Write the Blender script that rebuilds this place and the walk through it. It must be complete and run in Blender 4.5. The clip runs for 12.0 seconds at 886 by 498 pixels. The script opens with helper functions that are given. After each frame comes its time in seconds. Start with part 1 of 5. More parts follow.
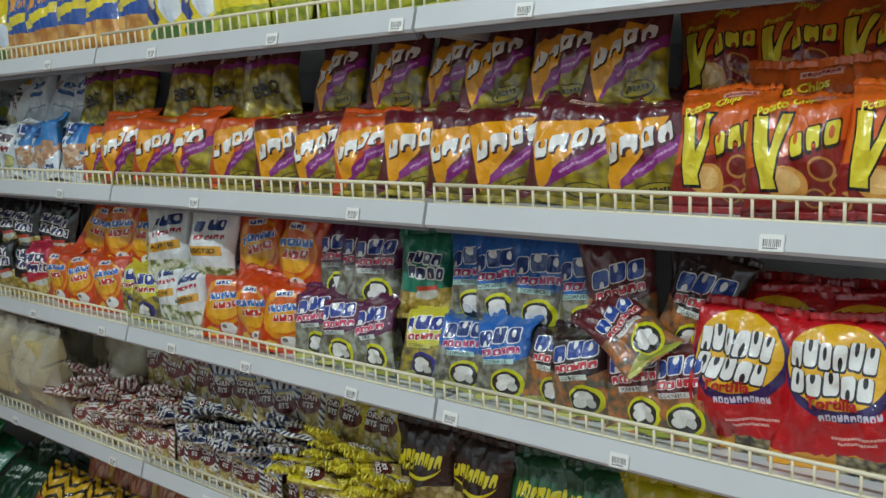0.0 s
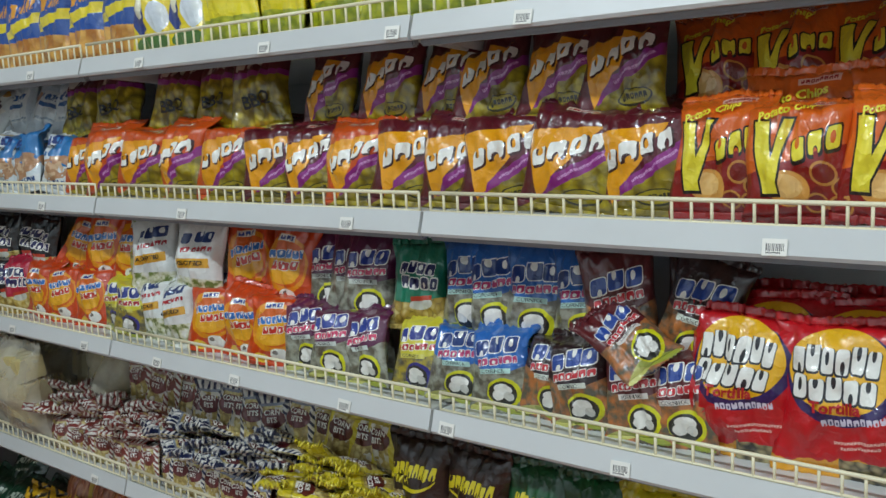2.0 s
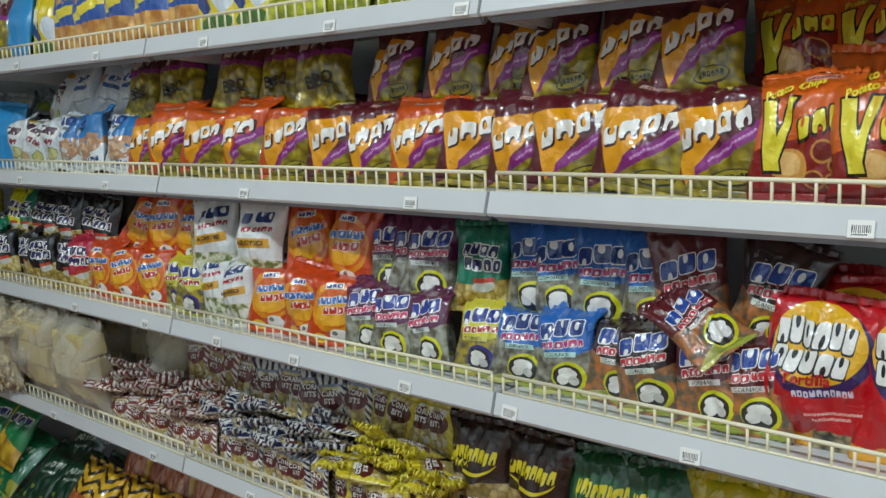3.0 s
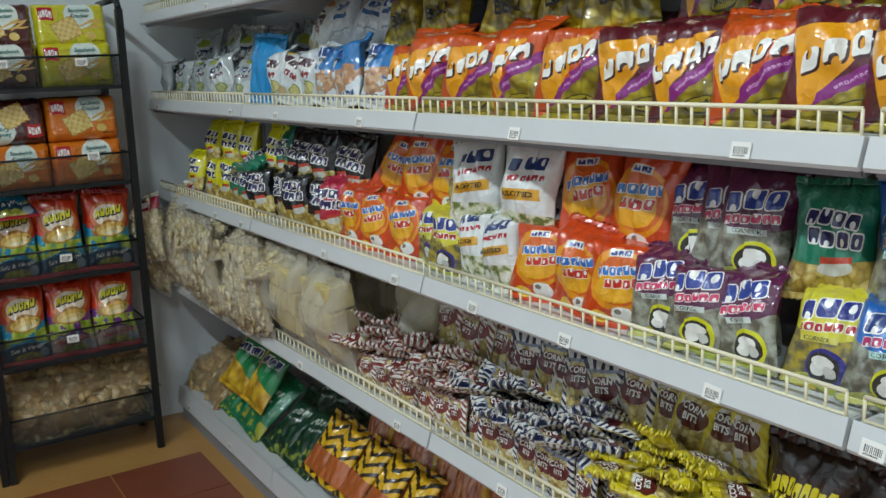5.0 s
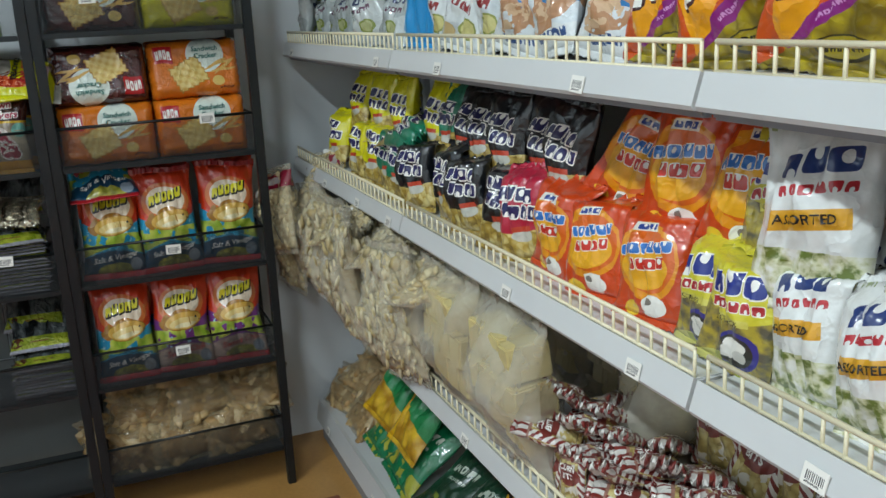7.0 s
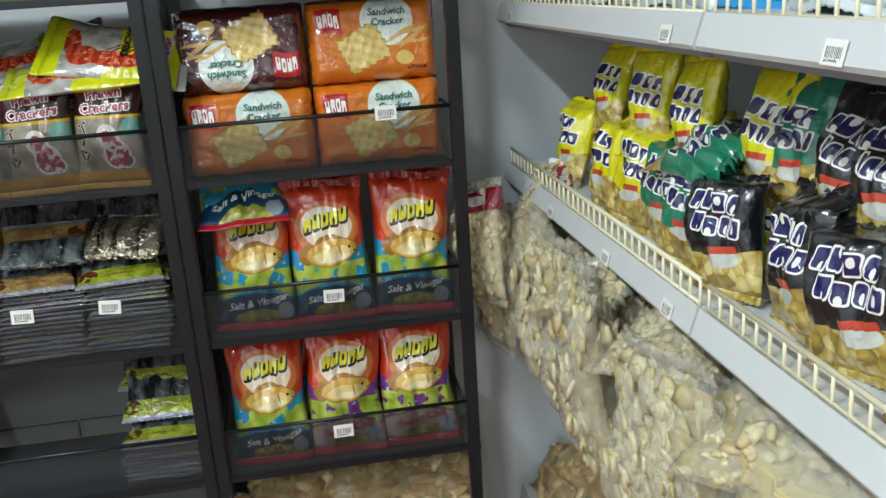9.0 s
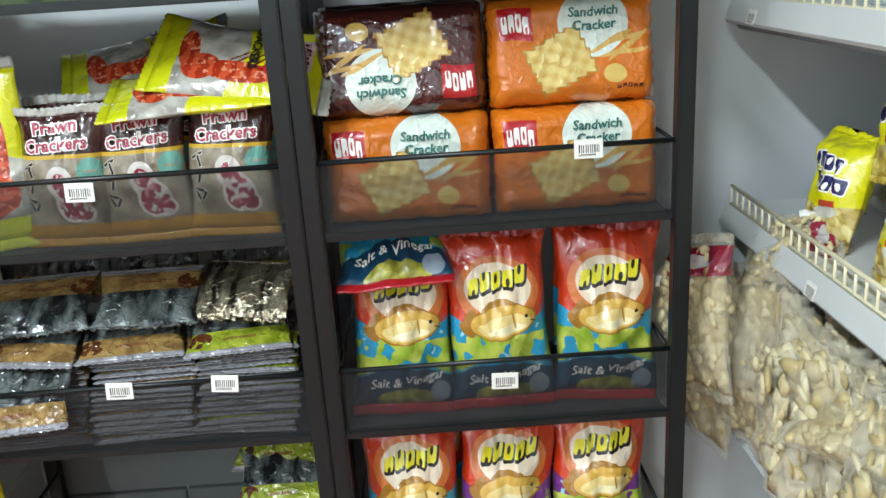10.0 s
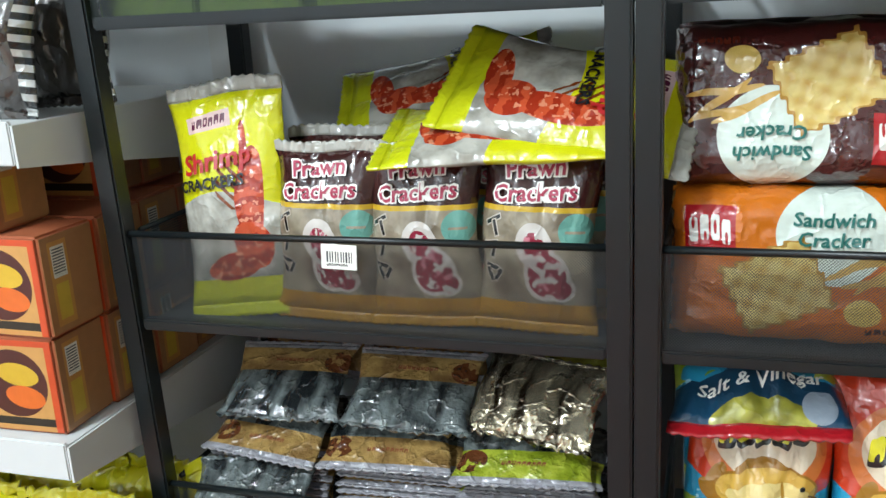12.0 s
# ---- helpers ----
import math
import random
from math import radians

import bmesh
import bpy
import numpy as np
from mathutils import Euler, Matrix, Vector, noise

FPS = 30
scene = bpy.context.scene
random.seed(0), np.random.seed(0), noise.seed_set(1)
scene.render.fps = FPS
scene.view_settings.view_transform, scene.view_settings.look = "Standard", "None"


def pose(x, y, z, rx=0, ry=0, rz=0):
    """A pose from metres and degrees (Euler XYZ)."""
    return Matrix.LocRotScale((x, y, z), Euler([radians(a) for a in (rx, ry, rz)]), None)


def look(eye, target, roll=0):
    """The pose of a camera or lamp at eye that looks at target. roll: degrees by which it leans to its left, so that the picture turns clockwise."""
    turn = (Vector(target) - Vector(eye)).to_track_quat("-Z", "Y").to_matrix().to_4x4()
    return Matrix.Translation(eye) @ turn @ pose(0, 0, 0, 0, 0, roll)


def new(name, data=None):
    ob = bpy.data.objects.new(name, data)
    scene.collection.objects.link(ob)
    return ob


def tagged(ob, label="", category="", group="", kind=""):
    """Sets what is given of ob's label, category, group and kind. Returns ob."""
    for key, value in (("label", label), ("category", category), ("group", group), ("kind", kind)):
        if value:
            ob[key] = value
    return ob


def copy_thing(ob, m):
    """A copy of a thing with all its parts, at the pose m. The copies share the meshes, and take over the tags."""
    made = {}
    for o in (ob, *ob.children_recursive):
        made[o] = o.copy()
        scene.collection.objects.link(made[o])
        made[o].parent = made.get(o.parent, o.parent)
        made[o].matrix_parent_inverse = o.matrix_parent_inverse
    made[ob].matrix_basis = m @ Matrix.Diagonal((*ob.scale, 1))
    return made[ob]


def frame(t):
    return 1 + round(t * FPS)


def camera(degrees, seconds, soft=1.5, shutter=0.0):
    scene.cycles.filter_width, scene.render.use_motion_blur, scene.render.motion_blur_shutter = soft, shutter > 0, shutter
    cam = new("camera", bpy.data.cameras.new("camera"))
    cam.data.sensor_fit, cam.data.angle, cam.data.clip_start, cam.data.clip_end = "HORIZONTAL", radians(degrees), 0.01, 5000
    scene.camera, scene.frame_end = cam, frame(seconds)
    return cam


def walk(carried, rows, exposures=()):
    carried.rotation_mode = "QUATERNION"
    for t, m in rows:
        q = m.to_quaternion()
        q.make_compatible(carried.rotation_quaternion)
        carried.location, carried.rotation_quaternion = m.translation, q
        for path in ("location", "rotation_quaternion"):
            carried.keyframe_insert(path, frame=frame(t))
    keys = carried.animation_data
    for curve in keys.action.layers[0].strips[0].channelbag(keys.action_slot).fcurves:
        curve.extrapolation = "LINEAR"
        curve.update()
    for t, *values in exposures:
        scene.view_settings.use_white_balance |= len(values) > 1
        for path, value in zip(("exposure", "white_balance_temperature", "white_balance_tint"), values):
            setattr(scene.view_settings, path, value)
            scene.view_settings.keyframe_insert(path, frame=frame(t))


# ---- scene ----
cam = camera(52.1, 12.0)
PATH = [
    (0, (0.207, 0.227, 1.349), (-1.072, 1.725, 1.003), -2.9),
    (0.5, (0.202, 0.227, 1.345), (-1.06, 1.742, 1.012), -2.8),
    (1, (0.2, 0.233, 1.343), (-1.048, 1.761, 1.018), -2.9),
    (1.5, (0.191, 0.232, 1.341), (-1.045, 1.772, 1.022), -2.8),
    (2, (0.175, 0.21, 1.334), (-1.061, 1.752, 1.026), -2.8),
    (2.5, (0.162, 0.2, 1.325), (-1.088, 1.731, 1.023), -2.7),
    (3, (0.142, 0.202, 1.316), (-1.17, 1.677, 0.994), -2.4),
    (3.5, (0.097, 0.198, 1.314), (-1.383, 1.498, 0.964), -2.7),
    (3.7, (0.081, 0.185, 1.305), (-1.442, 1.434, 0.962), -2.4),
    (5.3, (-0.247, 0.422, 1.273), (-1.905, 1.464, 0.862), -2.2),
    (5.5, (-0.326, 0.446, 1.275), (-1.983, 1.491, 0.868), -2.1),
    (6, (-0.502, 0.547, 1.254), (-2.173, 1.567, 0.844), -2.3),
    (6.5, (-0.69, 0.659, 1.254), (-2.468, 1.43, 0.761), -3.2),
    (7, (-0.887, 0.707, 1.251), (-2.688, 1.409, 0.737), -3),
    (7.2, (-0.977, 0.713, 1.248), (-2.784, 1.407, 0.742), -2.9),
    (8.8, (-1.559, 0.855, 1.232), (-3.457, 1.141, 0.67), -3.9),
    (9, (-1.625, 0.85, 1.227), (-3.523, 1.13, 0.661), -3.8),
    (9.5, (-1.837, 0.818, 1.232), (-3.74, 1.064, 0.668), -3.9),
    (10, (-2.028, 0.787, 1.254), (-3.935, 0.815, 0.653), -3.7),
    (10.5, (-2.214, 0.799, 1.255), (-4.099, 0.488, 0.664), -3.5),
    (11, (-2.32, 0.778, 1.252), (-4.169, 0.269, 0.684), -3.4),
    (11.5, (-2.372, 0.735, 1.247), (-4.213, 0.178, 0.7), -3.4),
    (12, (-2.382, 0.701, 1.239), (-4.219, 0.115, 0.708), -3),
]
EXPOSURES = [(0, -1.34), (3.5, -1.12), (5.5, -0.96), (7, -0.74), (9, -0.17), (10.5, 0.32), (12, 0.24)]
walk(cam, [(t, look(eye, target, roll)) for t, eye, target, roll in PATH], EXPOSURES)

# ---------- light ----------
world = bpy.data.worlds.new("world")
scene.world = world
world.use_nodes = True
world.node_tree.nodes["Background"].inputs[0].default_value = (0.75, 0.85, 1.0, 1)
world.node_tree.nodes["Background"].inputs[1].default_value = 0.02

TUBE_WATTS = 86.0


def tube_lamp(x, y):
    lamp = bpy.data.lights.new("tube_light", "AREA")
    lamp.shape, lamp.size, lamp.size_y, lamp.energy, lamp.color = "RECTANGLE", 1.2, 0.12, TUBE_WATTS, (0.80, 0.93, 1.0)
    ob = new("tube_light", lamp)
    ob.matrix_world = pose(x, y, 2.9)


LAMPS, LAMP_Y = (-1.3, 0.95), -0.4
for lamp_x in LAMPS:
    tube_lamp(lamp_x, LAMP_Y)


# ---------- material helpers ----------
def srgb(h):
    c = [int(h[i:i + 2], 16) / 255 for i in (0, 2, 4)]
    return tuple(v / 12.92 if v <= 0.04045 else ((v + 0.055) / 1.055) ** 2.4 for v in c) + (1,)


class Ink:
    """A node material painted in layers on the surface's own coordinates: x 0..1 across, y 0..tall up."""

    def __init__(self, name, base, tall=1.3, rough=0.3, film=0.9, crinkle=0.62, scale=42.0, metal=0.0, vary=0.1, coords="uv"):
        self.mat = bpy.data.materials.new(name)
        self.mat.use_nodes = True
        self.t = self.mat.node_tree
        self.n = self.t.nodes
        self.b = self.n["Principled BSDF"]
        self.b.inputs["Roughness"].default_value = rough
        self.b.inputs["Metallic"].default_value = metal
        self.b.inputs["Coat Weight"].default_value = film
        self.b.inputs["Coat Roughness"].default_value = 0.04
        self.b.inputs["Coat IOR"].default_value = 1.55
        tex = self.n.new("ShaderNodeTexCoord")
        self.obj = tex.outputs["Object"]
        sep = self.n.new("ShaderNodeSeparateXYZ")
        self.link(tex.outputs["UV"] if coords == "uv" else tex.outputs["Object"], sep.inputs[0])
        self.x = sep.outputs[0]
        self.y = self.m("MULTIPLY", sep.outputs[1], tall)
        self.tall = tall
        self.col = base
        self.info = self.n.new("ShaderNodeObjectInfo")
        self.vary, self.crinkle, self.scale = vary, crinkle, scale

    def link(self, a, b):
        self.t.links.new(a, b)

    def put(self, sock, v):
        if hasattr(v, "is_output"):
            self.link(v, sock)
        else:
            sock.default_value = v

    def m(self, op, a, b=0.0, c=0.0):
        nd = self.n.new("ShaderNodeMath")
        nd.operation = op
        for i, v in enumerate((a, b, c)):
            self.put(nd.inputs[i], v)
        return nd.outputs[0]

    def turn(self, cx, cy, ang):
        dx, dy = self.m("SUBTRACT", self.x, cx), self.m("SUBTRACT", self.y, cy)
        if not ang:
            return dx, dy
        c, s = math.cos(radians(ang)), math.sin(radians(ang))
        return (self.m("MULTIPLY_ADD", dx, c, self.m("MULTIPLY", dy, s)),
                self.m("MULTIPLY_ADD", dy, c, self.m("MULTIPLY", dx, -s)))

    def ell(self, cx, cy, rx, ry, ang=0):
        dx, dy = self.turn(cx, cy, ang)
        dx, dy = self.m("DIVIDE", dx, rx), self.m("DIVIDE", dy, ry)
        return self.m("LESS_THAN", self.m("MULTIPLY_ADD", dx, dx, self.m("MULTIPLY", dy, dy)), 1.0)

    def box(self, cx, cy, w, h, ang=0, lean=0.0):
        dx, dy = self.turn(cx, cy, ang)
        if lean:
            dx = self.m("MULTIPLY_ADD", dy, -lean, dx)
        a = self.m("DIVIDE", self.m("ABSOLUTE", dx), w / 2)
        return self.m("LESS_THAN", self.m("MAXIMUM", a, self.m("DIVIDE", self.m("ABSOLUTE", dy), h / 2)), 1.0)

    def side(self, x0, y0, x1, y1):
        """Left of the line from the first point to the second."""
        d = self.m("MULTIPLY_ADD", self.m("SUBTRACT", self.y, y0), x1 - x0, self.m("MULTIPLY", self.m("SUBTRACT", self.x, x0), y0 - y1))
        return self.m("GREATER_THAN", d, 0.0)

    def both(self, *ms):
        r = ms[0]
        for k in ms[1:]:
            r = self.m("MULTIPLY", r, k)
        return r

    def either(self, *ms):
        r = ms[0]
        for k in ms[1:]:
            r = self.m("MAXIMUM", r, k)
        return r

    def without(self, a, b):
        return self.m("GREATER_THAN", self.m("SUBTRACT", a, b), 0.5)

    def mark(self, cx, cy, w, h, count, ang=0, lean=0.25, fat=0.8, seed=0.0, holes=True):
        """A row of plain blocky shapes, some with a hole or a notch."""
        dx, dy = self.turn(cx, cy, ang)
        dx = self.m("MULTIPLY_ADD", dy, -lean, dx)
        fx = self.m("MULTIPLY_ADD", dx, count / w, count / 2)
        cell, fr = self.m("FLOOR", fx), self.m("FRACT", fx)
        inside = self.both(self.m("GREATER_THAN", fx, 0.0), self.m("LESS_THAN", fx, float(count)), self.m("LESS_THAN", self.m("ABSOLUTE", dy), h / 2))
        ax = self.m("SUBTRACT", fr, 0.5)
        ay = self.m("DIVIDE", dy, h)
        wob = self.m("SINE", self.m("MULTIPLY_ADD", cell, 2.3, 1.0 + seed))
        ay = self.m("MULTIPLY", self.m("MULTIPLY_ADD", wob, 0.07, ay), self.m("MULTIPLY_ADD", wob, 0.06, 1.08))
        rnd = self.m("FRACT", self.m("MULTIPLY", self.m("SINE", self.m("MULTIPLY_ADD", cell, 12.9898, 3.1 + seed)), 437.585))
        px = self.m("POWER", self.m("ABSOLUTE", self.m("DIVIDE", ax, fat / 2)), 5.0)
        py = self.m("POWER", self.m("ABSOLUTE", self.m("MULTIPLY", ay, 2.0)), 5.0)
        block = self.m("LESS_THAN", self.m("ADD", px, py), 1.0)
        if not holes:
            return self.both(inside, block)
        hx = self.m("DIVIDE", self.m("MULTIPLY_ADD", rnd, -0.12, self.m("ADD", ax, 0.06)), 0.15)
        hy = self.m("DIVIDE", self.m("MULTIPLY_ADD", self.m("SUBTRACT", rnd, 0.5), 0.95, ay), 0.27)
        hole = self.m("LESS_THAN", self.m("MULTIPLY_ADD", hx, hx, self.m("MULTIPLY", hy, hy)), 1.0)
        return self.without(self.both(inside, block), hole)

    def lay(self, mask, colour):
        mx = self.n.new("ShaderNodeMix")
        mx.data_type = "RGBA"
        self.put(mx.inputs[0], mask)
        self.put(mx.inputs[6], self.col)
        self.put(mx.inputs[7], colour)
        self.col = mx.outputs[2]
        return self

    def grain(self, scale, dark, light, mid=None, kind="voronoi", stretch=1.0):
        """A colour socket: pieces of food or speckle at that many to the width."""
        comb = self.n.new("ShaderNodeCombineXYZ")
        self.link(self.x, comb.inputs[0])
        self.link(self.m("MULTIPLY", self.y, stretch), comb.inputs[1])
        self.link(self.m("MULTIPLY", self.info.outputs["Random"], 9.0), comb.inputs[2])
        ramp = self.n.new("ShaderNodeValToRGB")
        if kind == "chunk":
            wob = self.n.new("ShaderNodeTexNoise")
            wob.inputs["Scale"].default_value = scale * 0.8
            self.link(comb.outputs[0], wob.inputs["Vector"])
            mixed = self.n.new("ShaderNodeVectorMath")
            mixed.operation = "MULTIPLY_ADD"
            self.link(wob.outputs["Color"], mixed.inputs[0])
            mixed.inputs[1].default_value = (1.1 / scale, 1.1 / scale, 0.0)
            self.link(comb.outputs[0], mixed.inputs[2])
            tx = self.n.new("ShaderNodeTexVoronoi")
            tx.inputs["Scale"].default_value = scale
            self.link(mixed.outputs[0], tx.inputs["Vector"])
            tone = self.n.new("ShaderNodeSeparateXYZ")
            self.link(tx.outputs["Color"], tone.inputs[0])
            self.link(self.m("ADD", self.m("MULTIPLY", tone.outputs[0], 0.45), self.m("MULTIPLY_ADD", tx.outputs["Distance"], -0.55, 0.56)), ramp.inputs[0])
            ramp.color_ramp.elements[0].color, ramp.color_ramp.elements[1].color = dark, light
            ramp.color_ramp.elements[0].position, ramp.color_ramp.elements[1].position = 0.12, 0.8
        elif kind == "voronoi":
            tx = self.n.new("ShaderNodeTexVoronoi")
            tx.inputs["Scale"].default_value = scale
            self.link(comb.outputs[0], tx.inputs["Vector"])
            self.link(tx.outputs["Distance"], ramp.inputs[0])
            ramp.color_ramp.elements[0].color, ramp.color_ramp.elements[1].color = light, dark
            ramp.color_ramp.elements[0].position, ramp.color_ramp.elements[1].position = 0.2, 0.75
        else:
            tx = self.n.new("ShaderNodeTexNoise")
            tx.inputs["Scale"].default_value, tx.inputs["Detail"].default_value = scale, 3.0
            self.link(comb.outputs[0], tx.inputs["Vector"])
            self.link(tx.outputs["Fac"], ramp.inputs[0])
            ramp.color_ramp.elements[0].color, ramp.color_ramp.elements[1].color = dark, light
            ramp.color_ramp.elements[0].position, ramp.color_ramp.elements[1].position = 0.38, 0.62
        if mid:
            e = ramp.color_ramp.elements.new(0.48)
            e.color = mid
        return ramp.outputs[0]

    def noise(self, scale, detail=3.0):
        tx = self.n.new("ShaderNodeTexNoise")
        tx.inputs["Scale"].default_value, tx.inputs["Detail"].default_value = scale, detail
        shift = self.n.new("ShaderNodeVectorMath")
        shift.operation = "ADD"
        self.link(self.obj, shift.inputs[0])
        comb = self.n.new("ShaderNodeCombineXYZ")
        self.link(self.m("MULTIPLY", self.info.outputs["Random"], 7.0), comb.inputs[0])
        self.link(comb.outputs[0], shift.inputs[1])
        self.link(shift.outputs[0], tx.inputs["Vector"])
        return tx.outputs["Fac"]

    def done(self, alpha=None, spread=0.0065):
        hsv = self.n.new("ShaderNodeHueSaturation")
        worn = self.m("MULTIPLY_ADD", self.noise(9.0, 4.0), self.vary * 2, 1.0 - self.vary)
        if self.vary > 0.07:
            worn = self.m("MULTIPLY", worn, self.m("MULTIPLY_ADD", self.noise(90.0, 2.0), 0.24, 0.88))
        lit = self.m("MULTIPLY", worn, self.m("MULTIPLY_ADD", self.info.outputs["Random"], self.vary, 1.0 - self.vary / 2))
        self.link(lit, hsv.inputs["Value"])
        self.put(hsv.inputs["Color"], self.col)
        self.link(hsv.outputs[0], self.b.inputs["Base Color"])
        if self.crinkle:
            bump = self.n.new("ShaderNodeBump")
            bump.inputs["Strength"].default_value, bump.inputs["Distance"].default_value = self.crinkle, spread
            fine = self.m("MULTIPLY", self.noise(self.scale, 5.0), 0.35)
            rid = self.m("ABSOLUTE", self.m("SUBTRACT", self.noise(self.scale * 0.4, 2.0), 0.5))
            crease = self.m("POWER", self.m("SUBTRACT", 1.0, self.m("MINIMUM", self.m("MULTIPLY", self.m("ABSOLUTE", self.m("SUBTRACT", self.noise(self.scale * 0.62, 3.0), 0.5)), 9.0), 1.0)), 2.0)
            self.link(self.m("ADD", self.m("MULTIPLY", crease, 0.16), self.m("ADD", rid, fine)), bump.inputs["Height"])
            self.link(bump.outputs[0], self.b.inputs["Normal"])
            self.link(bump.outputs[0], self.b.inputs["Coat Normal"])
        if alpha is not None:
            self.put(self.b.inputs["Alpha"], alpha)
        return self.mat


def paint(name, h, rough=0.45, vary=0.06, crinkle=0.12, scale=40.0, film=0.0, metal=0.0):
    return Ink(name, srgb(h), rough=rough, film=film, crinkle=crinkle, scale=scale, vary=vary, metal=metal, coords="object").done(spread=0.0012)


WHITE, BLACK = srgb("f4f2ea"), srgb("0b0b10")
M_SHELF = paint("white_enamel", "d2d4d3", 0.35)
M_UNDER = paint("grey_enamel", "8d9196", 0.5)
M_PANEL = paint("back_panel_enamel", "dbdfe1", 0.5)
M_WIRE = paint("cream_wire", "efe6c4", 0.35)
M_WALL = paint("wall_paint", "dbe0e2", 0.7, scale=25.0)
M_DARK = paint("black_powder_coat", "13191b", 0.36, scale=90.0)
M_CEIL = paint("ceiling_board", "d8d8d2", 0.8)
M_TAN = paint("tan_floor", "b98a4c", 0.35, vary=0.14, film=0.2)
M_RED = paint("red_tile", "8a4a33", 0.35, vary=0.16, film=0.2)
M_GLOW = bpy.data.materials.new("tube_glow")
M_GLOW.use_nodes = True
M_GLOW.node_tree.nodes["Principled BSDF"].inputs["Emission Color"].default_value = (0.93, 1, 0.98, 1)
M_GLOW.node_tree.nodes["Principled BSDF"].inputs["Emission Strength"].default_value = 3.0


# ---------- mesh helpers ----------
def mesh_of(bm, name, mats, smooth=True):
    me = bpy.data.meshes.new(name)
    bmesh.ops.recalc_face_normals(bm, faces=bm.faces)
    bm.to_mesh(me)
    bm.free()
    for k in mats if isinstance(mats, (list, tuple)) else [mats]:
        me.materials.append(k)
    if smooth:
        me.polygons.foreach_set("use_smooth", [True] * len(me.polygons))
    return me


def part(name, bm, material, parent, label="", smooth=False):
    me = bm if isinstance(bm, bpy.types.Mesh) else mesh_of(bm, name, material, smooth)
    ob = new(name, me)
    ob.parent = parent
    if label:
        ob["label"] = label
    return ob


def slab(x0, x1, y0, y1, z0, z1, bevel=0.0, bm=None):
    bm = bm or bmesh.new()
    made = bmesh.ops.create_cube(bm, size=1.0, matrix=Matrix.Translation(((x0 + x1) / 2, (y0 + y1) / 2, (z0 + z1) / 2)) @ Matrix.Diagonal((x1 - x0, y1 - y0, z1 - z0, 1)))
    if bevel:
        edges = list({e for v in made["verts"] for e in v.link_edges})
        bmesh.ops.bevel(bm, geom=edges, offset=bevel, segments=2, affect="EDGES")
    return bm


def rod(p, q, r, sides=8, bm=None):
    bm = bm or bmesh.new()
    p, q = Vector(p), Vector(q)
    m = Matrix.Translation((p + q) / 2) @ (q - p).to_track_quat("Z", "Y").to_matrix().to_4x4()
    bmesh.ops.create_cone(bm, cap_ends=True, segments=sides, radius1=r, radius2=r, depth=(q - p).length, matrix=m)
    return bm


def thing(name, label, category, group="", kind="", m=None):
    ob = new(name)
    if m is not None:
        ob.matrix_world = m
    return tagged(ob, label, category, group, kind)


# ---------- the room ----------
FACE, BACK, END = 1.25, 1.68, -3.45      # front of the long shelves, their back panel, the end wall
XR, YF, ROOF = 2.4, -1.5, 3.0


def wall(name, *box):
    ob = new(name, mesh_of(slab(*box), name, M_WALL, False))
    return tagged(ob, "pale grey painted shop wall", "wall", kind="structure")


floor = tagged(new("floor", mesh_of(slab(END - 0.1, XR + 0.1, YF - 0.1, BACK + 0.2, -0.08, 0.0), "floor", M_TAN, False)), "tan floor with a field of red-brown tiles", "floor", kind="structure")
wall("wall_north", END - 0.1, XR + 0.1, BACK + 0.06, BACK + 0.16, 0, ROOF)
wall("wall_west", END - 0.1, END, YF, BACK + 0.06, 0, ROOF)
wall("wall_east", XR, XR + 0.1, YF, BACK + 0.06, 0, ROOF)
wall("wall_south", END - 0.1, XR + 0.1, YF - 0.1, YF, 0, ROOF)
tagged(new("ceiling", mesh_of(slab(END - 0.1, XR + 0.1, YF - 0.1, BACK + 0.16, ROOF, ROOF + 0.08), "ceiling", M_CEIL, False)), "off-white ceiling boards", "ceiling", kind="structure")
lamp0 = None
for lamp_x in LAMPS:
    if lamp0 is None:
        lamp0 = thing("ceiling_light", "white fluorescent batten light on the ceiling", "lamp", "ceiling battens", m=pose(lamp_x, LAMP_Y, ROOF))
        part("housing", slab(-0.62, 0.62, -0.07, 0.07, -0.05, -0.001, 0.006), M_SHELF, lamp0)
        for dy in (-0.035, 0.035):
            part("tube", rod((-0.6, dy, -0.068), (0.6, dy, -0.068), 0.013, 12), M_GLOW, lamp0, "glowing white tube", True)
    else:
        copy_thing(lamp0, pose(lamp_x, LAMP_Y, ROOF))

# ---------- the long gondola ----------
JOINTS = [0.20, -0.70, -1.60, -2.50, -3.40]
DECKS = dict(A=1.468, B=1.178, C=0.866, D=0.545, E=0.125)

frame_ob = thing("shelf_frame", "white enamelled steel frame and back panels of the long shelves", "shelving frame", kind="structure")
for a, b in zip(JOINTS[1:], JOINTS):
    for z0, z1 in ((0.1, 0.75), (0.754, 1.4), (1.404, 2.05)):
        part("back_panel", slab(a + 0.012, b - 0.012, BACK - 0.012, BACK, z0, z1), M_PANEL, frame_ob)
for a in JOINTS:
    part("upright", slab(a - 0.012, a + 0.012, BACK - 0.03, BACK + 0.03, 0, 2.08, 0.002), M_SHELF, frame_ob)


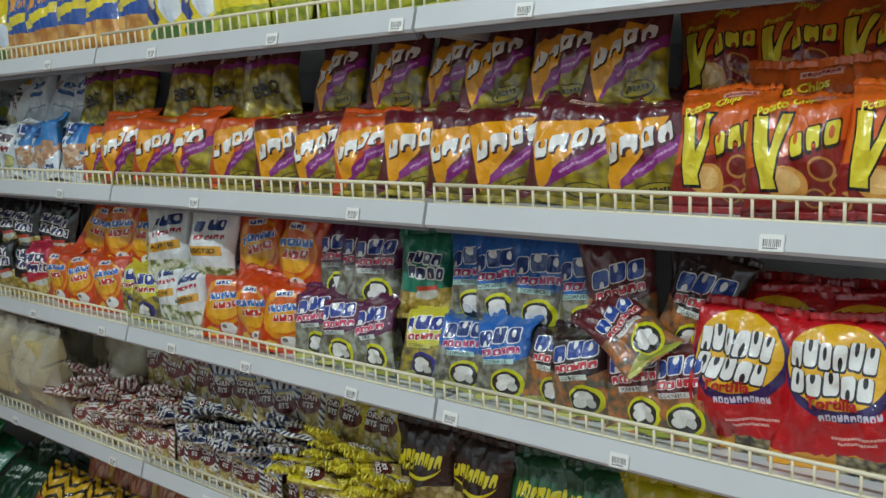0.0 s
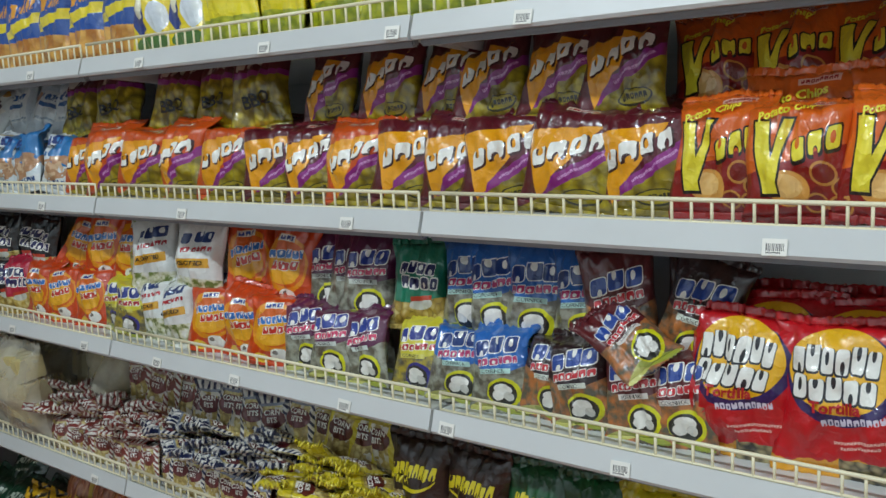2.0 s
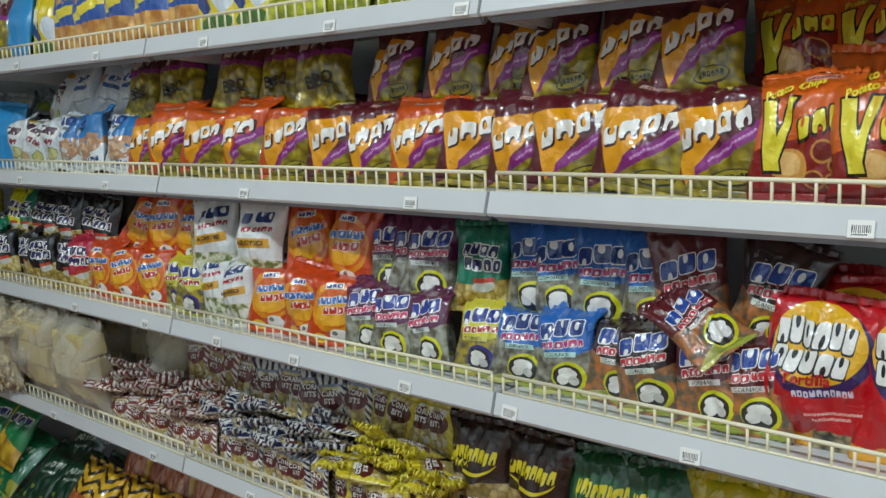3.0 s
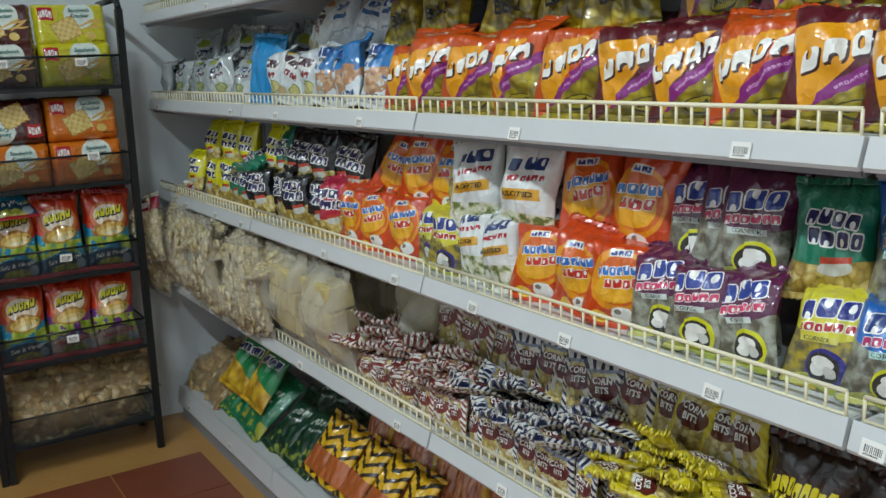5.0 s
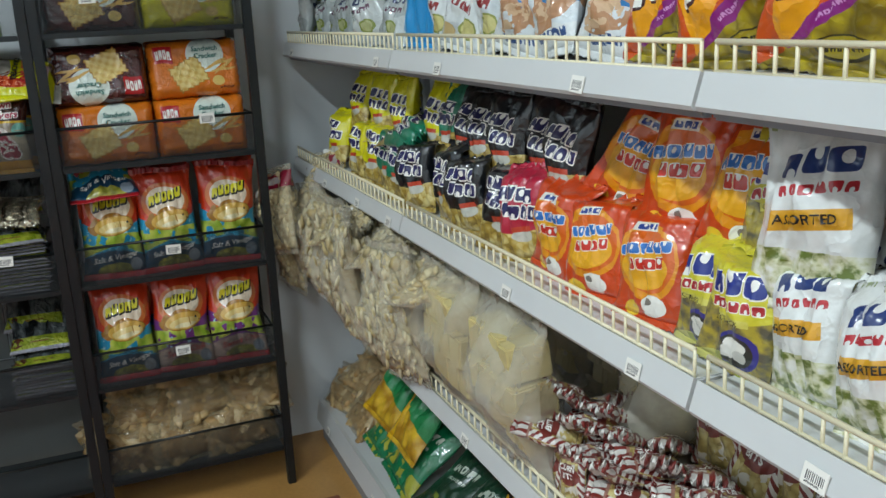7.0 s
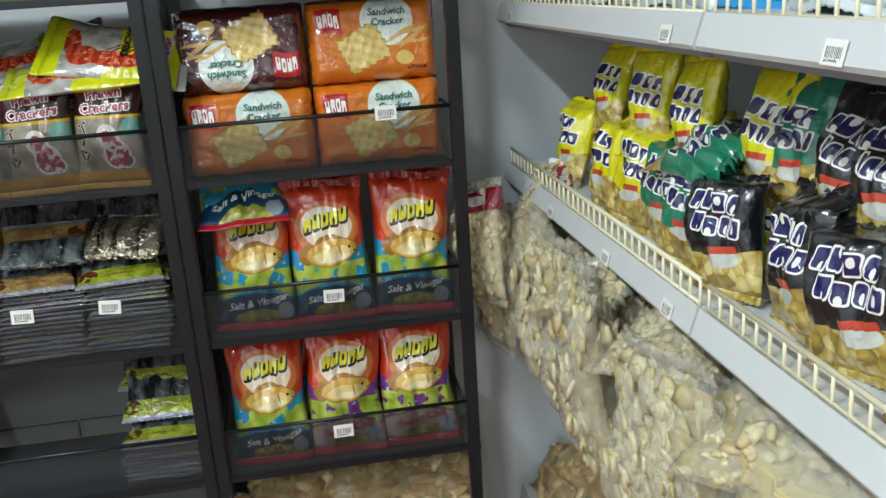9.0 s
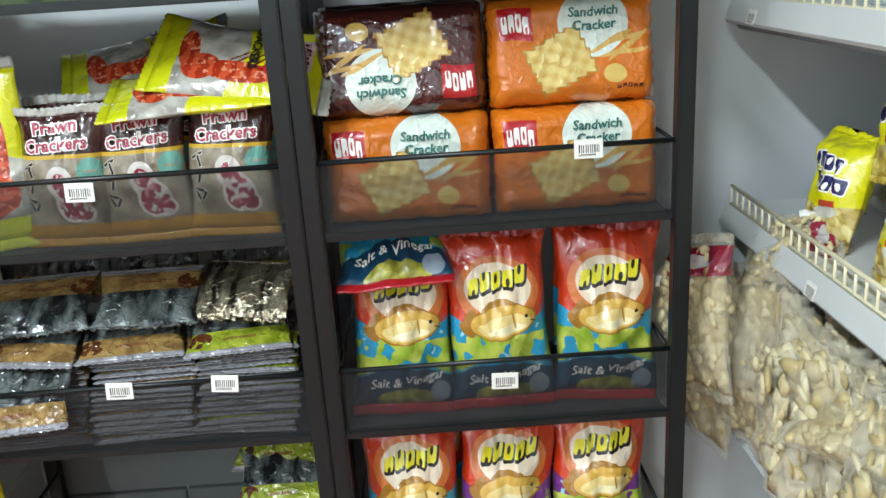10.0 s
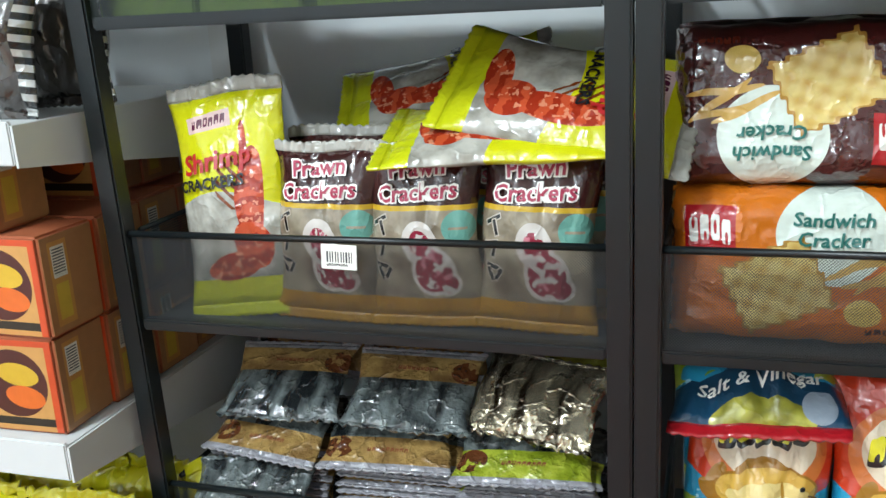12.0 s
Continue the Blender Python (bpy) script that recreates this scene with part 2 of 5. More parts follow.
def gondola_shelf(a, b, z, base=False):
    """One bay's shelf: deck, sloping front strip for price tags, dark underside edge, two brackets."""
    w = b - a
    ob = thing("gondola_shelf", "white enamelled steel shelf with a sloping front strip", "shelf", "long shelves", m=pose(a, 0, z))
    part("deck", slab(0.004, w - 0.004, FACE + 0.012, BACK - 0.03, -0.012, 0.0, 0.002), M_SHELF, ob)
    bm = bmesh.new()
    prof = [(FACE + 0.012, 0.0), (FACE + 0.006, 0.003), (FACE - 0.004, -0.029), (FACE - 0.001, -0.034), (FACE + 0.012, -0.034), (FACE + 0.012, -0.012)]
    if base:
        prof = [(FACE + 0.02, 0.0), (FACE + 0.008, 0.003), (FACE - 0.004, -0.06), (FACE - 0.001, -0.066), (FACE + 0.02, -0.066), (FACE + 0.02, -0.012)]
    ends = [[bm.verts.new((x, y, zz)) for y, zz in prof] for x in (0.003, w - 0.003)]
    k = len(prof)
    for i in range(k):
        bm.faces.new((ends[0][i], ends[0][(i + 1) % k], ends[1][(i + 1) % k], ends[1][i]))
    bm.faces.new(ends[0])
    bm.faces.new(ends[1][::-1])
    part("front_strip", bm, M_SHELF, ob)
    if base:
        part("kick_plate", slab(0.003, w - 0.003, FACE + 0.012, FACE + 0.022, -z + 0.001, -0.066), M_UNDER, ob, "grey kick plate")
    else:
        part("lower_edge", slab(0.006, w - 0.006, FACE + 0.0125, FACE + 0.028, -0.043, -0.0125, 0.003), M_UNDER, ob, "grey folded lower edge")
        for x in (0.012, w - 0.012):
            bm = bmesh.new()
            vs = [bm.verts.new((x + s, y, zz)) for s in (-0.002, 0.002) for y, zz in ((FACE + 0.03, -0.0125), (BACK - 0.03, -0.0125), (BACK - 0.03, -0.07), (FACE + 0.03, -0.035))]
            for f in ((0, 1, 2, 3), (7, 6, 5, 4), (0, 4, 5, 1), (1, 5, 6, 2), (2, 6, 7, 3), (3, 7, 4, 0)):
                bm.faces.new([vs[i] for i in f])
            part("bracket", bm, M_SHELF, ob)
    return ob


WIRE_ME = mesh_of(rod((0, 0, -0.006), (0, 0, 0.03), 0.0021, 6), "wire", M_WIRE)


def fence(a, b, z):
    """The low cream wire fence that stands on a shelf's front."""
    w = b - a - 0.022
    ob = thing("wire_fence", "low cream-coated wire fence along the shelf front", "shelf fence", "wire fences", m=pose(a + 0.011, FACE + 0.013, z))
    part("top_wire", rod((0, 0, 0.03), (w, 0, 0.03), 0.003, 8), M_WIRE, ob, smooth=True)
    part("bottom_wire", rod((0, 0, 0.0025), (w, 0, 0.0025), 0.0022, 6), M_WIRE, ob, smooth=True)
    n = round(w / 0.0262)
    for i in range(n + 1):
        k = part("wire", WIRE_ME, None, ob)
        k.location = (w * i / n, 0, 0)


for name, z in DECKS.items():
    for a, b in zip(JOINTS[1:], JOINTS):
        gondola_shelf(a, b, z, name == "E")
        if name != "E":
            fence(a, b, z)

# price tags
ink = Ink("tag_card", WHITE, 0.6, rough=0.5, film=0.3, crinkle=0.05, vary=0.04)
bars = ink.m("GREATER_THAN", ink.m("SINE", ink.m("MULTIPLY", ink.m("FLOOR", ink.m("MULTIPLY", ink.x, 58.0)), 7.7)), 0.0)
ink.lay(ink.both(ink.box(0.5, 0.3, 0.74, 0.26), bars), srgb("3c3c40")).lay(ink.mark(0.45, 0.11, 0.6, 0.07, 9, lean=0), srgb("333333"))
M_TAG = ink.done()


def card_mesh(name, w, h, d, mat, bevel=0.0004):
    """A small card standing in the XZ plane, with its print on the front and back."""
    bm = slab(-w / 2, w / 2, 0, d, 0, h, bevel)
    uv = bm.loops.layers.uv.new("UVMap")
    for f in bm.faces:
        for lp in f.loops:
            lp[uv].uv = (lp.vert.co.x / w + 0.5, lp.vert.co.z / h)
    return mesh_of(bm, name, mat, False)


TAG_ME = card_mesh("price_tag", 0.036, 0.024, 0.0012, M_TAG)
STRIP_TAG_ME = card_mesh("price_tag", 0.029, 0.020, 0.0012, M_TAG)


def price_tag(m, group="shelf price tags"):
    ob = new("price_tag", STRIP_TAG_ME if group == "shelf price tags" else TAG_ME)
    ob.matrix_world = m
    return tagged(ob, "small white price tag with a printed barcode", "price tag", group)


TAGS = dict(A=[-0.502, -0.733, -1.02, -1.384, -1.80, -2.2, -2.7], B=[-0.169, -0.853, -1.292, -1.817, -2.257, -2.574, -3.29],
            C=[-0.10, -0.371, -0.667, -0.887, -1.176, -1.424, -1.70, -2.029, -2.565, -2.78, -3.053], D=[-0.6, -1.0, -1.35, -1.721, -2.217, -2.6, -3.0],
            E=[-1.9, -2.35, -2.832, -3.254])
for name, xs in TAGS.items():
    for i, x in enumerate(xs):
        dz = -0.05 if name == "E" else -0.031
        price_tag(pose(x, FACE - (0.0085 if name == "E" else 0.0065), DECKS[name] + dz + 0.001, -14, random.uniform(-3, 3), 0))

# ---------- packets ----------
def bag_point(u, v, side, w, h, d, seed, slump=0.3, flop=0.0, seal=0.055, rough=1.9):
    """A point of a filled pillow packet: u -1..1 across, v 0..1 up, side -1 front, 1 back. It stands on z = 0."""
    vv = min(max((v - seal) / (1 - 2 * seal), 0.0), 1.0)
    prof = math.sin(math.pi * vv ** (1 + slump * 0.5)) ** 0.55 if 0 < vv < 1 else 0.0
    edge = max(0.0, 1 - abs(u) ** 2.4) ** 0.62
    n1 = noise.noise((u * 1.6 + seed, v * 2.2, side * 3.1 + seed))
    n2 = noise.noise((u * 4.5, v * 4.0 + seed, side * 5.3))
    n3 = noise.noise((u * 9.0 + seed, v * 3.0, side * 2.0 + 7))
    ridge = 1 - 2 * abs(noise.noise((u * 3.2 + seed * 2, v * 2.4 + u, side * 4.0 + seed)))
    fold_in = max(0.0, 1 - 2.6 * abs(noise.noise((u * 5.0 + v * 1.5, v * 1.6 + seed, side * 7.0)))) * (0.35 + abs(v - 0.45) * 1.5)
    crumple = 0.6 - 2 * abs(noise.noise((u * 4.2 - v * 2.0 + seed * 3, v * 5.0 + u * 1.5, side * 6.0 + seed)))
    gather = (1 - prof) * min(1.0, 6 * min(vv, 1 - vv) + 0.25)
    t = d / 2 * prof * edge * (1 + 0.22 * n1 * rough) + d * edge * (0.075 * n2 * prof + 0.15 * n3 * gather + 0.06 * ridge * prof + 0.05 * crumple * (0.4 + 0.6 * prof) - 0.17 * fold_in * prof) * rough
    x = u * w / 2 * (1 - 0.11 * prof + 0.02 * n1) + 0.006 * noise.noise((v * 3, seed, 1))
    y = side * (max(t, 0) + 0.0007) + 0.25 * d * noise.noise((u * 1.1, v * 1.3, seed + 20)) * rough * 0.4
    crease = 0.74 + 0.05 * n1 * flop
    over = max(0.0, v - crease)
    top = over / (1 - crease)
    bend = radians(78) * flop * min(1.0, top * 2.2) * (1 + 0.3 * n1)
    y += h * over * math.sin(bend) + 0.012 * n3 * top * rough
    z = h * (min(v, crease) + over * math.cos(bend)) + 0.012 * h * math.cos(u * 3 + seed) * top
    return Vector((x, y, z))


def bag_mesh(name, mat, w, h, d, seed, nu=16, nv=22, v0=0.0, v1=1.0, jag=0.0, **how):
    """The stretch v0..v1 of a packet's film as one closed mesh, printed by its share of width and height."""
    bm = bmesh.new()
    uv = bm.loops.layers.uv.new("UVMap")
    sides = []
    for side in (-1, 1):
        g = []
        for j in range(nv + 1):
            v = v0 + (v1 - v0) * j / nv
            g.append([bm.verts.new(bag_point(2 * i / nu - 1, v, side, w, h, d, seed, **how)) for i in range(nu + 1)])
            if jag and j == (nv if v1 == 1.0 else 0):
                for i, vt in enumerate(g[-1]):
                    vt.co.z += (0.0016 if i % 2 else -0.0006) * (1 if v1 == 1.0 else -1)
            elif jag and j % 2:
                for vt in g[-1]:
                    vt.co.y += side * 0.0006
        sides.append(g)
    for g in sides:
        for j in range(nv):
            for i in range(nu):
                q = [(i, j), (i + 1, j), (i + 1, j + 1), (i, j + 1)]
                f = bm.faces.new([g[b][a] for a, b in q])
                for lp, (a, b) in zip(f.loops, q):
                    lp[uv].uv = (a / nu, v0 + (v1 - v0) * b / nv)
    f, g = sides
    rim = [(0, j) for j in range(nv)] + [(i, nv) for i in range(nu)] + [(nu, j) for j in range(nv, 0, -1)] + [(i, 0) for i in range(nu, 0, -1)]
    for (a, b), (c, e) in zip(rim, rim[1:] + rim[:1]):
        fc = bm.faces.new((f[b][a], f[e][c], g[e][c], g[b][a]))
        for lp, (p, q) in zip(fc.loops, ((a, b), (c, e), (c, e), (a, b))):
            lp[uv].uv = (p / nu, v0 + (v1 - v0) * q / nv)
    return mesh_of(bm, name, mat)


def letters(text, size, warp, mat, name="lettering", bold=0.0, lean=0.0):
    """Raised print: the words, laid on a surface by warp(x, z) with x, z in metres from the packet's base centre."""
    cu = bpy.data.curves.new(name, "FONT")
    cu.body, cu.size, cu.align_x, cu.align_y, cu.resolution_u, cu.offset, cu.shear = text, size, "CENTER", "CENTER", 2, bold, lean
    tmp = new("tmp", cu)
    bpy.context.view_layer.update()
    me = bpy.data.meshes.new_from_object(tmp.evaluated_get(bpy.context.evaluated_depsgraph_get()))
    bpy.data.objects.remove(tmp)
    for vt in me.vertices:
        vt.co = warp(vt.co.x, vt.co.y)
    me.materials.clear()
    me.materials.append(mat)
    me.name = name
    return me


def print_on(text, size, cx, cy, ang, mat, spec, bold=0.0, lean=0.0, lift=0.0042):
    """Words on the front of a packet, centred at the share cx of its width and cy of its height."""
    w, h, d, seed, how = spec
    c, s = math.cos(radians(ang)), math.sin(radians(ang))

    def warp(x, y):
        px, pz = (cx - 0.5) * w + c * x - s * y, cy * h + s * x + c * y
        u, v = max(-0.98, min(0.98, px / (w / 2) / 0.93)), max(0.01, min(0.99, pz / h))
        p = bag_point(u, v, -1, w, h, d, seed, **how)
        near = min(bag_point(max(-1, min(1, u + du)), max(0, min(1, v + dv)), -1, w, h, d, seed, **how).y for du, dv in ((0, 0), (0.07, 0), (-0.07, 0), (0, 0.035), (0, -0.035)))
        return Vector((p.x, min(near, p.y) - lift * 0.55, p.z))
    return letters(text, size, warp, mat, bold=bold, lean=lean)


INK_WHITE = paint("white_print", "f7f5ee", 0.35, film=0.3, crinkle=0.0)
INK_BLACK = paint("black_print", "121214", 0.35, film=0.3, crinkle=0.0)
INK_RED = paint("red_print", "b81f22", 0.35, film=0.3, crinkle=0.0)
INK_PINK = paint("pink_print", "c8506e", 0.35, film=0.3, crinkle=0.0)
INK_TEAL = paint("teal_print", "1d6a60", 0.35, film=0.3, crinkle=0.0)
INK_YELLOW = paint("yellow_print", "f0e23a", 0.35, film=0.3, crinkle=0.0)

KINDS = {}


def filling(name, mat, w, h, d, seed, count, size, **how):
    """Loose bent pieces of food pressed against the inside of a packet's film."""
    rnd = random.Random(int(seed * 100))
    ball = bmesh.new()
    bmesh.ops.create_icosphere(ball, subdivisions=1, radius=1.0)
    shape = [v.co.copy() for v in ball.verts]
    tris = [[v.index for v in f.verts] for f in ball.faces]
    ball.free()
    verts, faces = [], []
    for i in range(count):
        u, v, side = rnd.uniform(-0.88, 0.88), rnd.uniform(0.09, 0.91), -1 if rnd.random() < 0.72 else 1
        at = bag_point(u, v, side, w, h, d, seed, **how)
        mid = bag_point(u, v, -side, w, h, d, seed, **how)
        at = at.lerp(mid, min(0.48, size[1] * 2.1 / max((mid - at).length, 0.004)))
        turn = Euler((rnd.uniform(-0.5, 0.5), rnd.uniform(0, 6.3), rnd.uniform(-0.5, 0.5))).to_matrix()
        s, bend = rnd.uniform(0.75, 1.2), rnd.uniform(0.2, 0.6)
        base = len(verts)
        for p in shape:
            lump = 1 + 0.45 * noise.noise((p.x * 1.3 + i, p.y * 1.3, p.z * 1.3 + i * 0.7))
            q = Vector((p.x * size[0], p.y * size[1], p.z * size[2] - bend * size[2] * p.x * p.x)) * lump
            verts.append(at + turn @ (q * s))
        faces += [[base + a for a in t] for t in tris]
    me = bpy.data.meshes.new(name)
    me.from_pydata([tuple(v) for v in verts], [], faces)
    me.materials.append(mat)
    for f in me.polygons:
        f.use_smooth = True
    return me


def kind(key, name, label, category, mat, w, h, d, words=(), variants=2, folds=2, fill=None, **how):
    """A kind of packet in a few shapes, some with the top folded over backwards."""
    made = {False: [], True: []}
    for i in range(variants + folds):
        fold = i >= variants
        seed = 3.7 * i + len(KINDS) * 1.3
        h_ow = dict(how, flop=0.55 + 0.3 * (i % 2)) if fold else how
        spec = (w, h, d, seed, h_ow)
        seal = how.get("seal", 0.055)
        inner = None
        if fill:
            core, food, count, size, piece = fill
            inner = (piece, bag_mesh("packed_food", core, w * 0.9, h * 0.96, d * 0.62, seed, 14, 16, 0.07, 0.94, **h_ow), filling(piece, food, w * 0.97, h, d * 0.95, seed, count, size, **h_ow))
        made[fold].append((bag_mesh("film", mat, w, h, d, seed, 20, 24, seal, 1 - seal, **h_ow),
                           bag_mesh("top_seal", mat, w, h, d, seed, 28, 4, 1 - seal, 1.0, 1.0, **h_ow),
                           bag_mesh("bottom_seal", mat, w, h, d, seed, 28, 4, 0.0, seal, 1.0, **h_ow),
                           [print_on(*a, spec, **q) for a, q in words], inner))
    KINDS[key] = dict(name=name, label=label, category=category, made=made, first={}, n=0)


def put(key, x, y, z, yaw=0.0, lean=12.0, roll=0.0, size=1.0, group="", wide=1.0, fold=False):
    """Stand a packet on z, its base centre at x, y; lean tips its top backwards."""
    k = KINDS[key]
    fold = fold and bool(k["made"][True])
    i = k["n"] % len(k["made"][fold])
    k["n"] += 1
    m = Matrix.Translation((x, y, z)) @ Euler((0, 0, radians(yaw))).to_matrix().to_4x4() @ Euler((radians(-lean), 0, 0)).to_matrix().to_4x4() @ Euler((0, radians(roll), 0)).to_matrix().to_4x4()
    if (fold, i) in k["first"]:
        ob = copy_thing(k["first"][fold, i], m)
    else:
        ob = new(k["name"])
        tagged(ob, k["label"], k["category"], group or k["name"] + "s")
        film, top, low, words, inner = k["made"][fold][i]
        part("film", film, None, ob)
        part("top_seal", top, None, ob)
        part("bottom_seal", low, None, ob)
        for me in words:
            part("lettering", me, None, ob)
        if inner:
            part("packed_food", inner[1], None, ob)
            tagged(part(inner[0], inner[2], None, ob, "loose pieces pressed against the film"), kind="stuff")
        ob.matrix_world = m
        k["first"][fold, i] = ob
    ob.scale = (size * wide, size, size)
    return ob


def jit(a):
    return random.uniform(-a, a)


# --- printed films ---
def corn_chip_ink(name, top):
    k = Ink(name, srgb(top), 1.28)
    k.lay(k.side(1.0, 0.66, 0.12, 0.04), k.grain(9.0, srgb("6f5f08"), srgb("b3a01c"), srgb("958312")))
    k.lay(k.box(0.64, 0.46, 1.0, 0.115, 35), srgb("8a1f7c"))
    k.lay(k.mark(0.68, 0.49, 0.55, 0.03, 14, 35, 0), srgb("d49ad0"))
    wedge = k.both(k.side(0.0, 0.86, 0.22, 0.1), k.side(0.22, 0.1, 0.84, 0.94), k.side(0.9, 0.93, 0.0, 0.8))
    k.lay(wedge, srgb("f0a312"))
    k.lay(k.mark(0.53, 0.645, 0.82, 0.2, 4, 21, 0.4, 0.84), srgb("3a0d10"))
    k.lay(k.mark(0.51, 0.66, 0.82, 0.185, 4, 21, 0.4, 0.78), WHITE)
    k.lay(k.box(0.5, 1.12, 0.34, 0.06), srgb("e9dccb")).lay(k.mark(0.5, 1.12, 0.3, 0.035, 6, 0, 0), srgb("b01a22"))
    k.lay(k.ell(0.68, 0.19, 0.2, 0.085, 8), srgb("2b2606")).lay(k.ell(0.68, 0.195, 0.18, 0.068, 8), srgb("a08f16")).lay(k.mark(0.68, 0.195, 0.28, 0.06, 6, 8, 0.1), srgb("221e05"))
    return k.done()


M_CHIP_O = corn_chip_ink("orange_corn_chip_film", "cc4f0e")
M_CHIP_M = corn_chip_ink("maroon_corn_chip_film", "5a1320")
for key, mat, col in (("chipO", M_CHIP_O, "orange"), ("chipM", M_CHIP_M, "maroon")):
    kind(key, "corn_chip_bag", "glossy %s and yellow corn snack bag on the shelf" % col, "snack bag", mat, 0.150, 0.19, 0.062, variants=3)

k = Ink("barbecue_chip_film", srgb("5a1320"), 1.28)
k.lay(k.m("LESS_THAN", k.y, 0.72), k.grain(8.0, srgb("6f5f08"), srgb("c2ae2a"), srgb("958312")))
k.lay(k.both(k.m("GREATER_THAN", k.y, 0.72), k.m("LESS_THAN", k.y, 0.80)), srgb("8a1f7c"))
k.lay(k.mark(0.5, 0.98, 0.7, 0.2, 4, 12), srgb("c9bdb0"))
kind("chipBBQ", "corn_chip_bag", "maroon and olive-yellow barbecue corn snack bag", "snack bag", k.done(), 0.155, 0.2, 0.065,
     words=[(("BBQ", 0.036, 0.52, 0.3, 8, INK_BLACK), dict(bold=0.0008))])

k = Ink("potato_chip_film", srgb("e0661a"), 1.25)
k.lay(k.m("LESS_THAN", k.m("MULTIPLY_ADD", k.x, -0.25, k.y), 0.42), srgb("8e1414"))
for cx, cy, r in ((0.75, 0.42, 0.12), (0.9, 0.3, 0.1), (0.86, 0.15, 0.11), (0.66, 0.18, 0.1)):
    k.lay(k.ell(cx, cy, r, r * 0.85), srgb("c88a3c")).lay(k.ell(cx, cy, r * 0.8, r * 0.66), srgb("7d1b16"))
k.lay(k.ell(0.42, 0.3, 0.19, 0.15, -8), srgb("e0a04a")).lay(k.ell(0.40, 0.32, 0.14, 0.1, -8), srgb("eebf74"))
k.lay(k.box(0.20, 0.56, 0.19, 0.66, 0, -0.14), BLACK).lay(k.box(0.33, 0.57, 0.13, 0.66, 0, 0.3), BLACK)
k.lay(k.box(0.20, 0.565, 0.15, 0.61, 0, -0.14), srgb("f5e43c")).lay(k.box(0.33, 0.575, 0.085, 0.61, 0, 0.3), srgb("f5e43c"))
k.lay(k.mark(0.7, 0.66, 0.48, 0.25, 3, 14, 0.2, 0.98), BLACK).lay(k.mark(0.7, 0.67, 0.48, 0.2, 3, 14, 0.2, 0.76), srgb("f5e43c"))
k.lay(k.box(0.62, 1.12, 0.34, 0.06, 6), srgb("e9b9a8")).lay(k.mark(0.62, 1.12, 0.3, 0.035, 8, 6, 0), srgb("a51d22"))
kind("potato", "potato_chip_bag", "shiny orange and red potato chip bag with yellow print", "snack bag", k.done(), 0.158, 0.2, 0.062,
     words=[(("Potato Chips", 0.017, 0.42, 0.77, 14, INK_YELLOW), dict(bold=0.0006, lean=0.2))])


def cornick_ink(name, top, word, word2, pill, low="a3a595", rim="d8d61e"):
    k = Ink(name, srgb(low), 1.45)
    k.col = k.grain(7.0, srgb("5f5a4a"), srgb(low), kind="noise")
    k.lay(k.m("GREATER_THAN", k.m("MULTIPLY_ADD", k.m("SINE", k.m("MULTIPLY", k.x, 3.14)), 0.14, k.y), 0.74), srgb(top))
    k.lay(k.ell(0.3, 0.1, 0.3, 0.07, 14), srgb("c3c06a")).lay(k.ell(0.62, 0.08, 0.34, 0.06, -12), srgb("9aa23a"))
    k.lay(k.ell(0.62, 0.31, 0.27, 0.22, 10), srgb(rim)).lay(k.ell(0.6, 0.30, 0.225, 0.18, 10), srgb("2e2f2b"))
    k.lay(k.ell(0.6, 0.36, 0.15, 0.08, 0), WHITE).lay(k.ell(0.52, 0.27, 0.1, 0.08, 20), WHITE).lay(k.ell(0.68, 0.26, 0.08, 0.07, 0), srgb("d9d7cf"))
    k.lay(k.mark(0.5, 0.99, 0.78, 0.27, 3, 9, 0.15, 0.97, 1.0, False), WHITE).lay(k.mark(0.5, 0.99, 0.78, 0.24, 3, 9, 0.15, 0.88, 1.0), srgb(word))
    k.lay(k.mark(0.52, 0.77, 0.74, 0.125, 6, 9, 0.1, 0.93, 2.0, False), WHITE).lay(k.mark(0.52, 0.77, 0.74, 0.105, 6, 9, 0.1, 0.84, 2.0), srgb(word2))
    k.lay(k.box(0.5, 0.62, 0.5, 0.075, 5), srgb(pill))
    return k.done()


CORNICK = dict(blue=("2468b8", "17397e", "c0306a", "bfe6dc"), purple=("5b1d44", "2a3f94", "d63a66", "cfd8d0"), black=("2a1416", "274a9c", "cc2b35", "dfe6d8"), red=("5c1a1e", "274a9c", "c92f38", "e6e0d8"))
for c, (top, word, word2, pill) in CORNICK.items():
    low = "c2773e" if c in ("black", "red") else "a3a595"
    kind("corn_" + c, "cornick_bag", "glossy %s fried corn snack bag with a clear window" % c, "snack bag", cornick_ink(c + "_cornick_film", top, word, word2, pill, low), 0.128, 0.185, 0.052,
         words=[(("CORNICK", 0.0095, 0.5, 0.428, 5, INK_BLACK), {})])
kind("corn_yellow", "cornick_bag", "yellow and white fried corn snack bag with blue print", "snack bag", cornick_ink("yellow_cornick_film", "d9cf3a", "1c2f86", "b3242c", "d8cf60", "b9a53a", "33308a"), 0.125, 0.18, 0.05,
     words=[(("CORNICK", 0.0095, 0.5, 0.428, 5, INK_BLACK), {})])

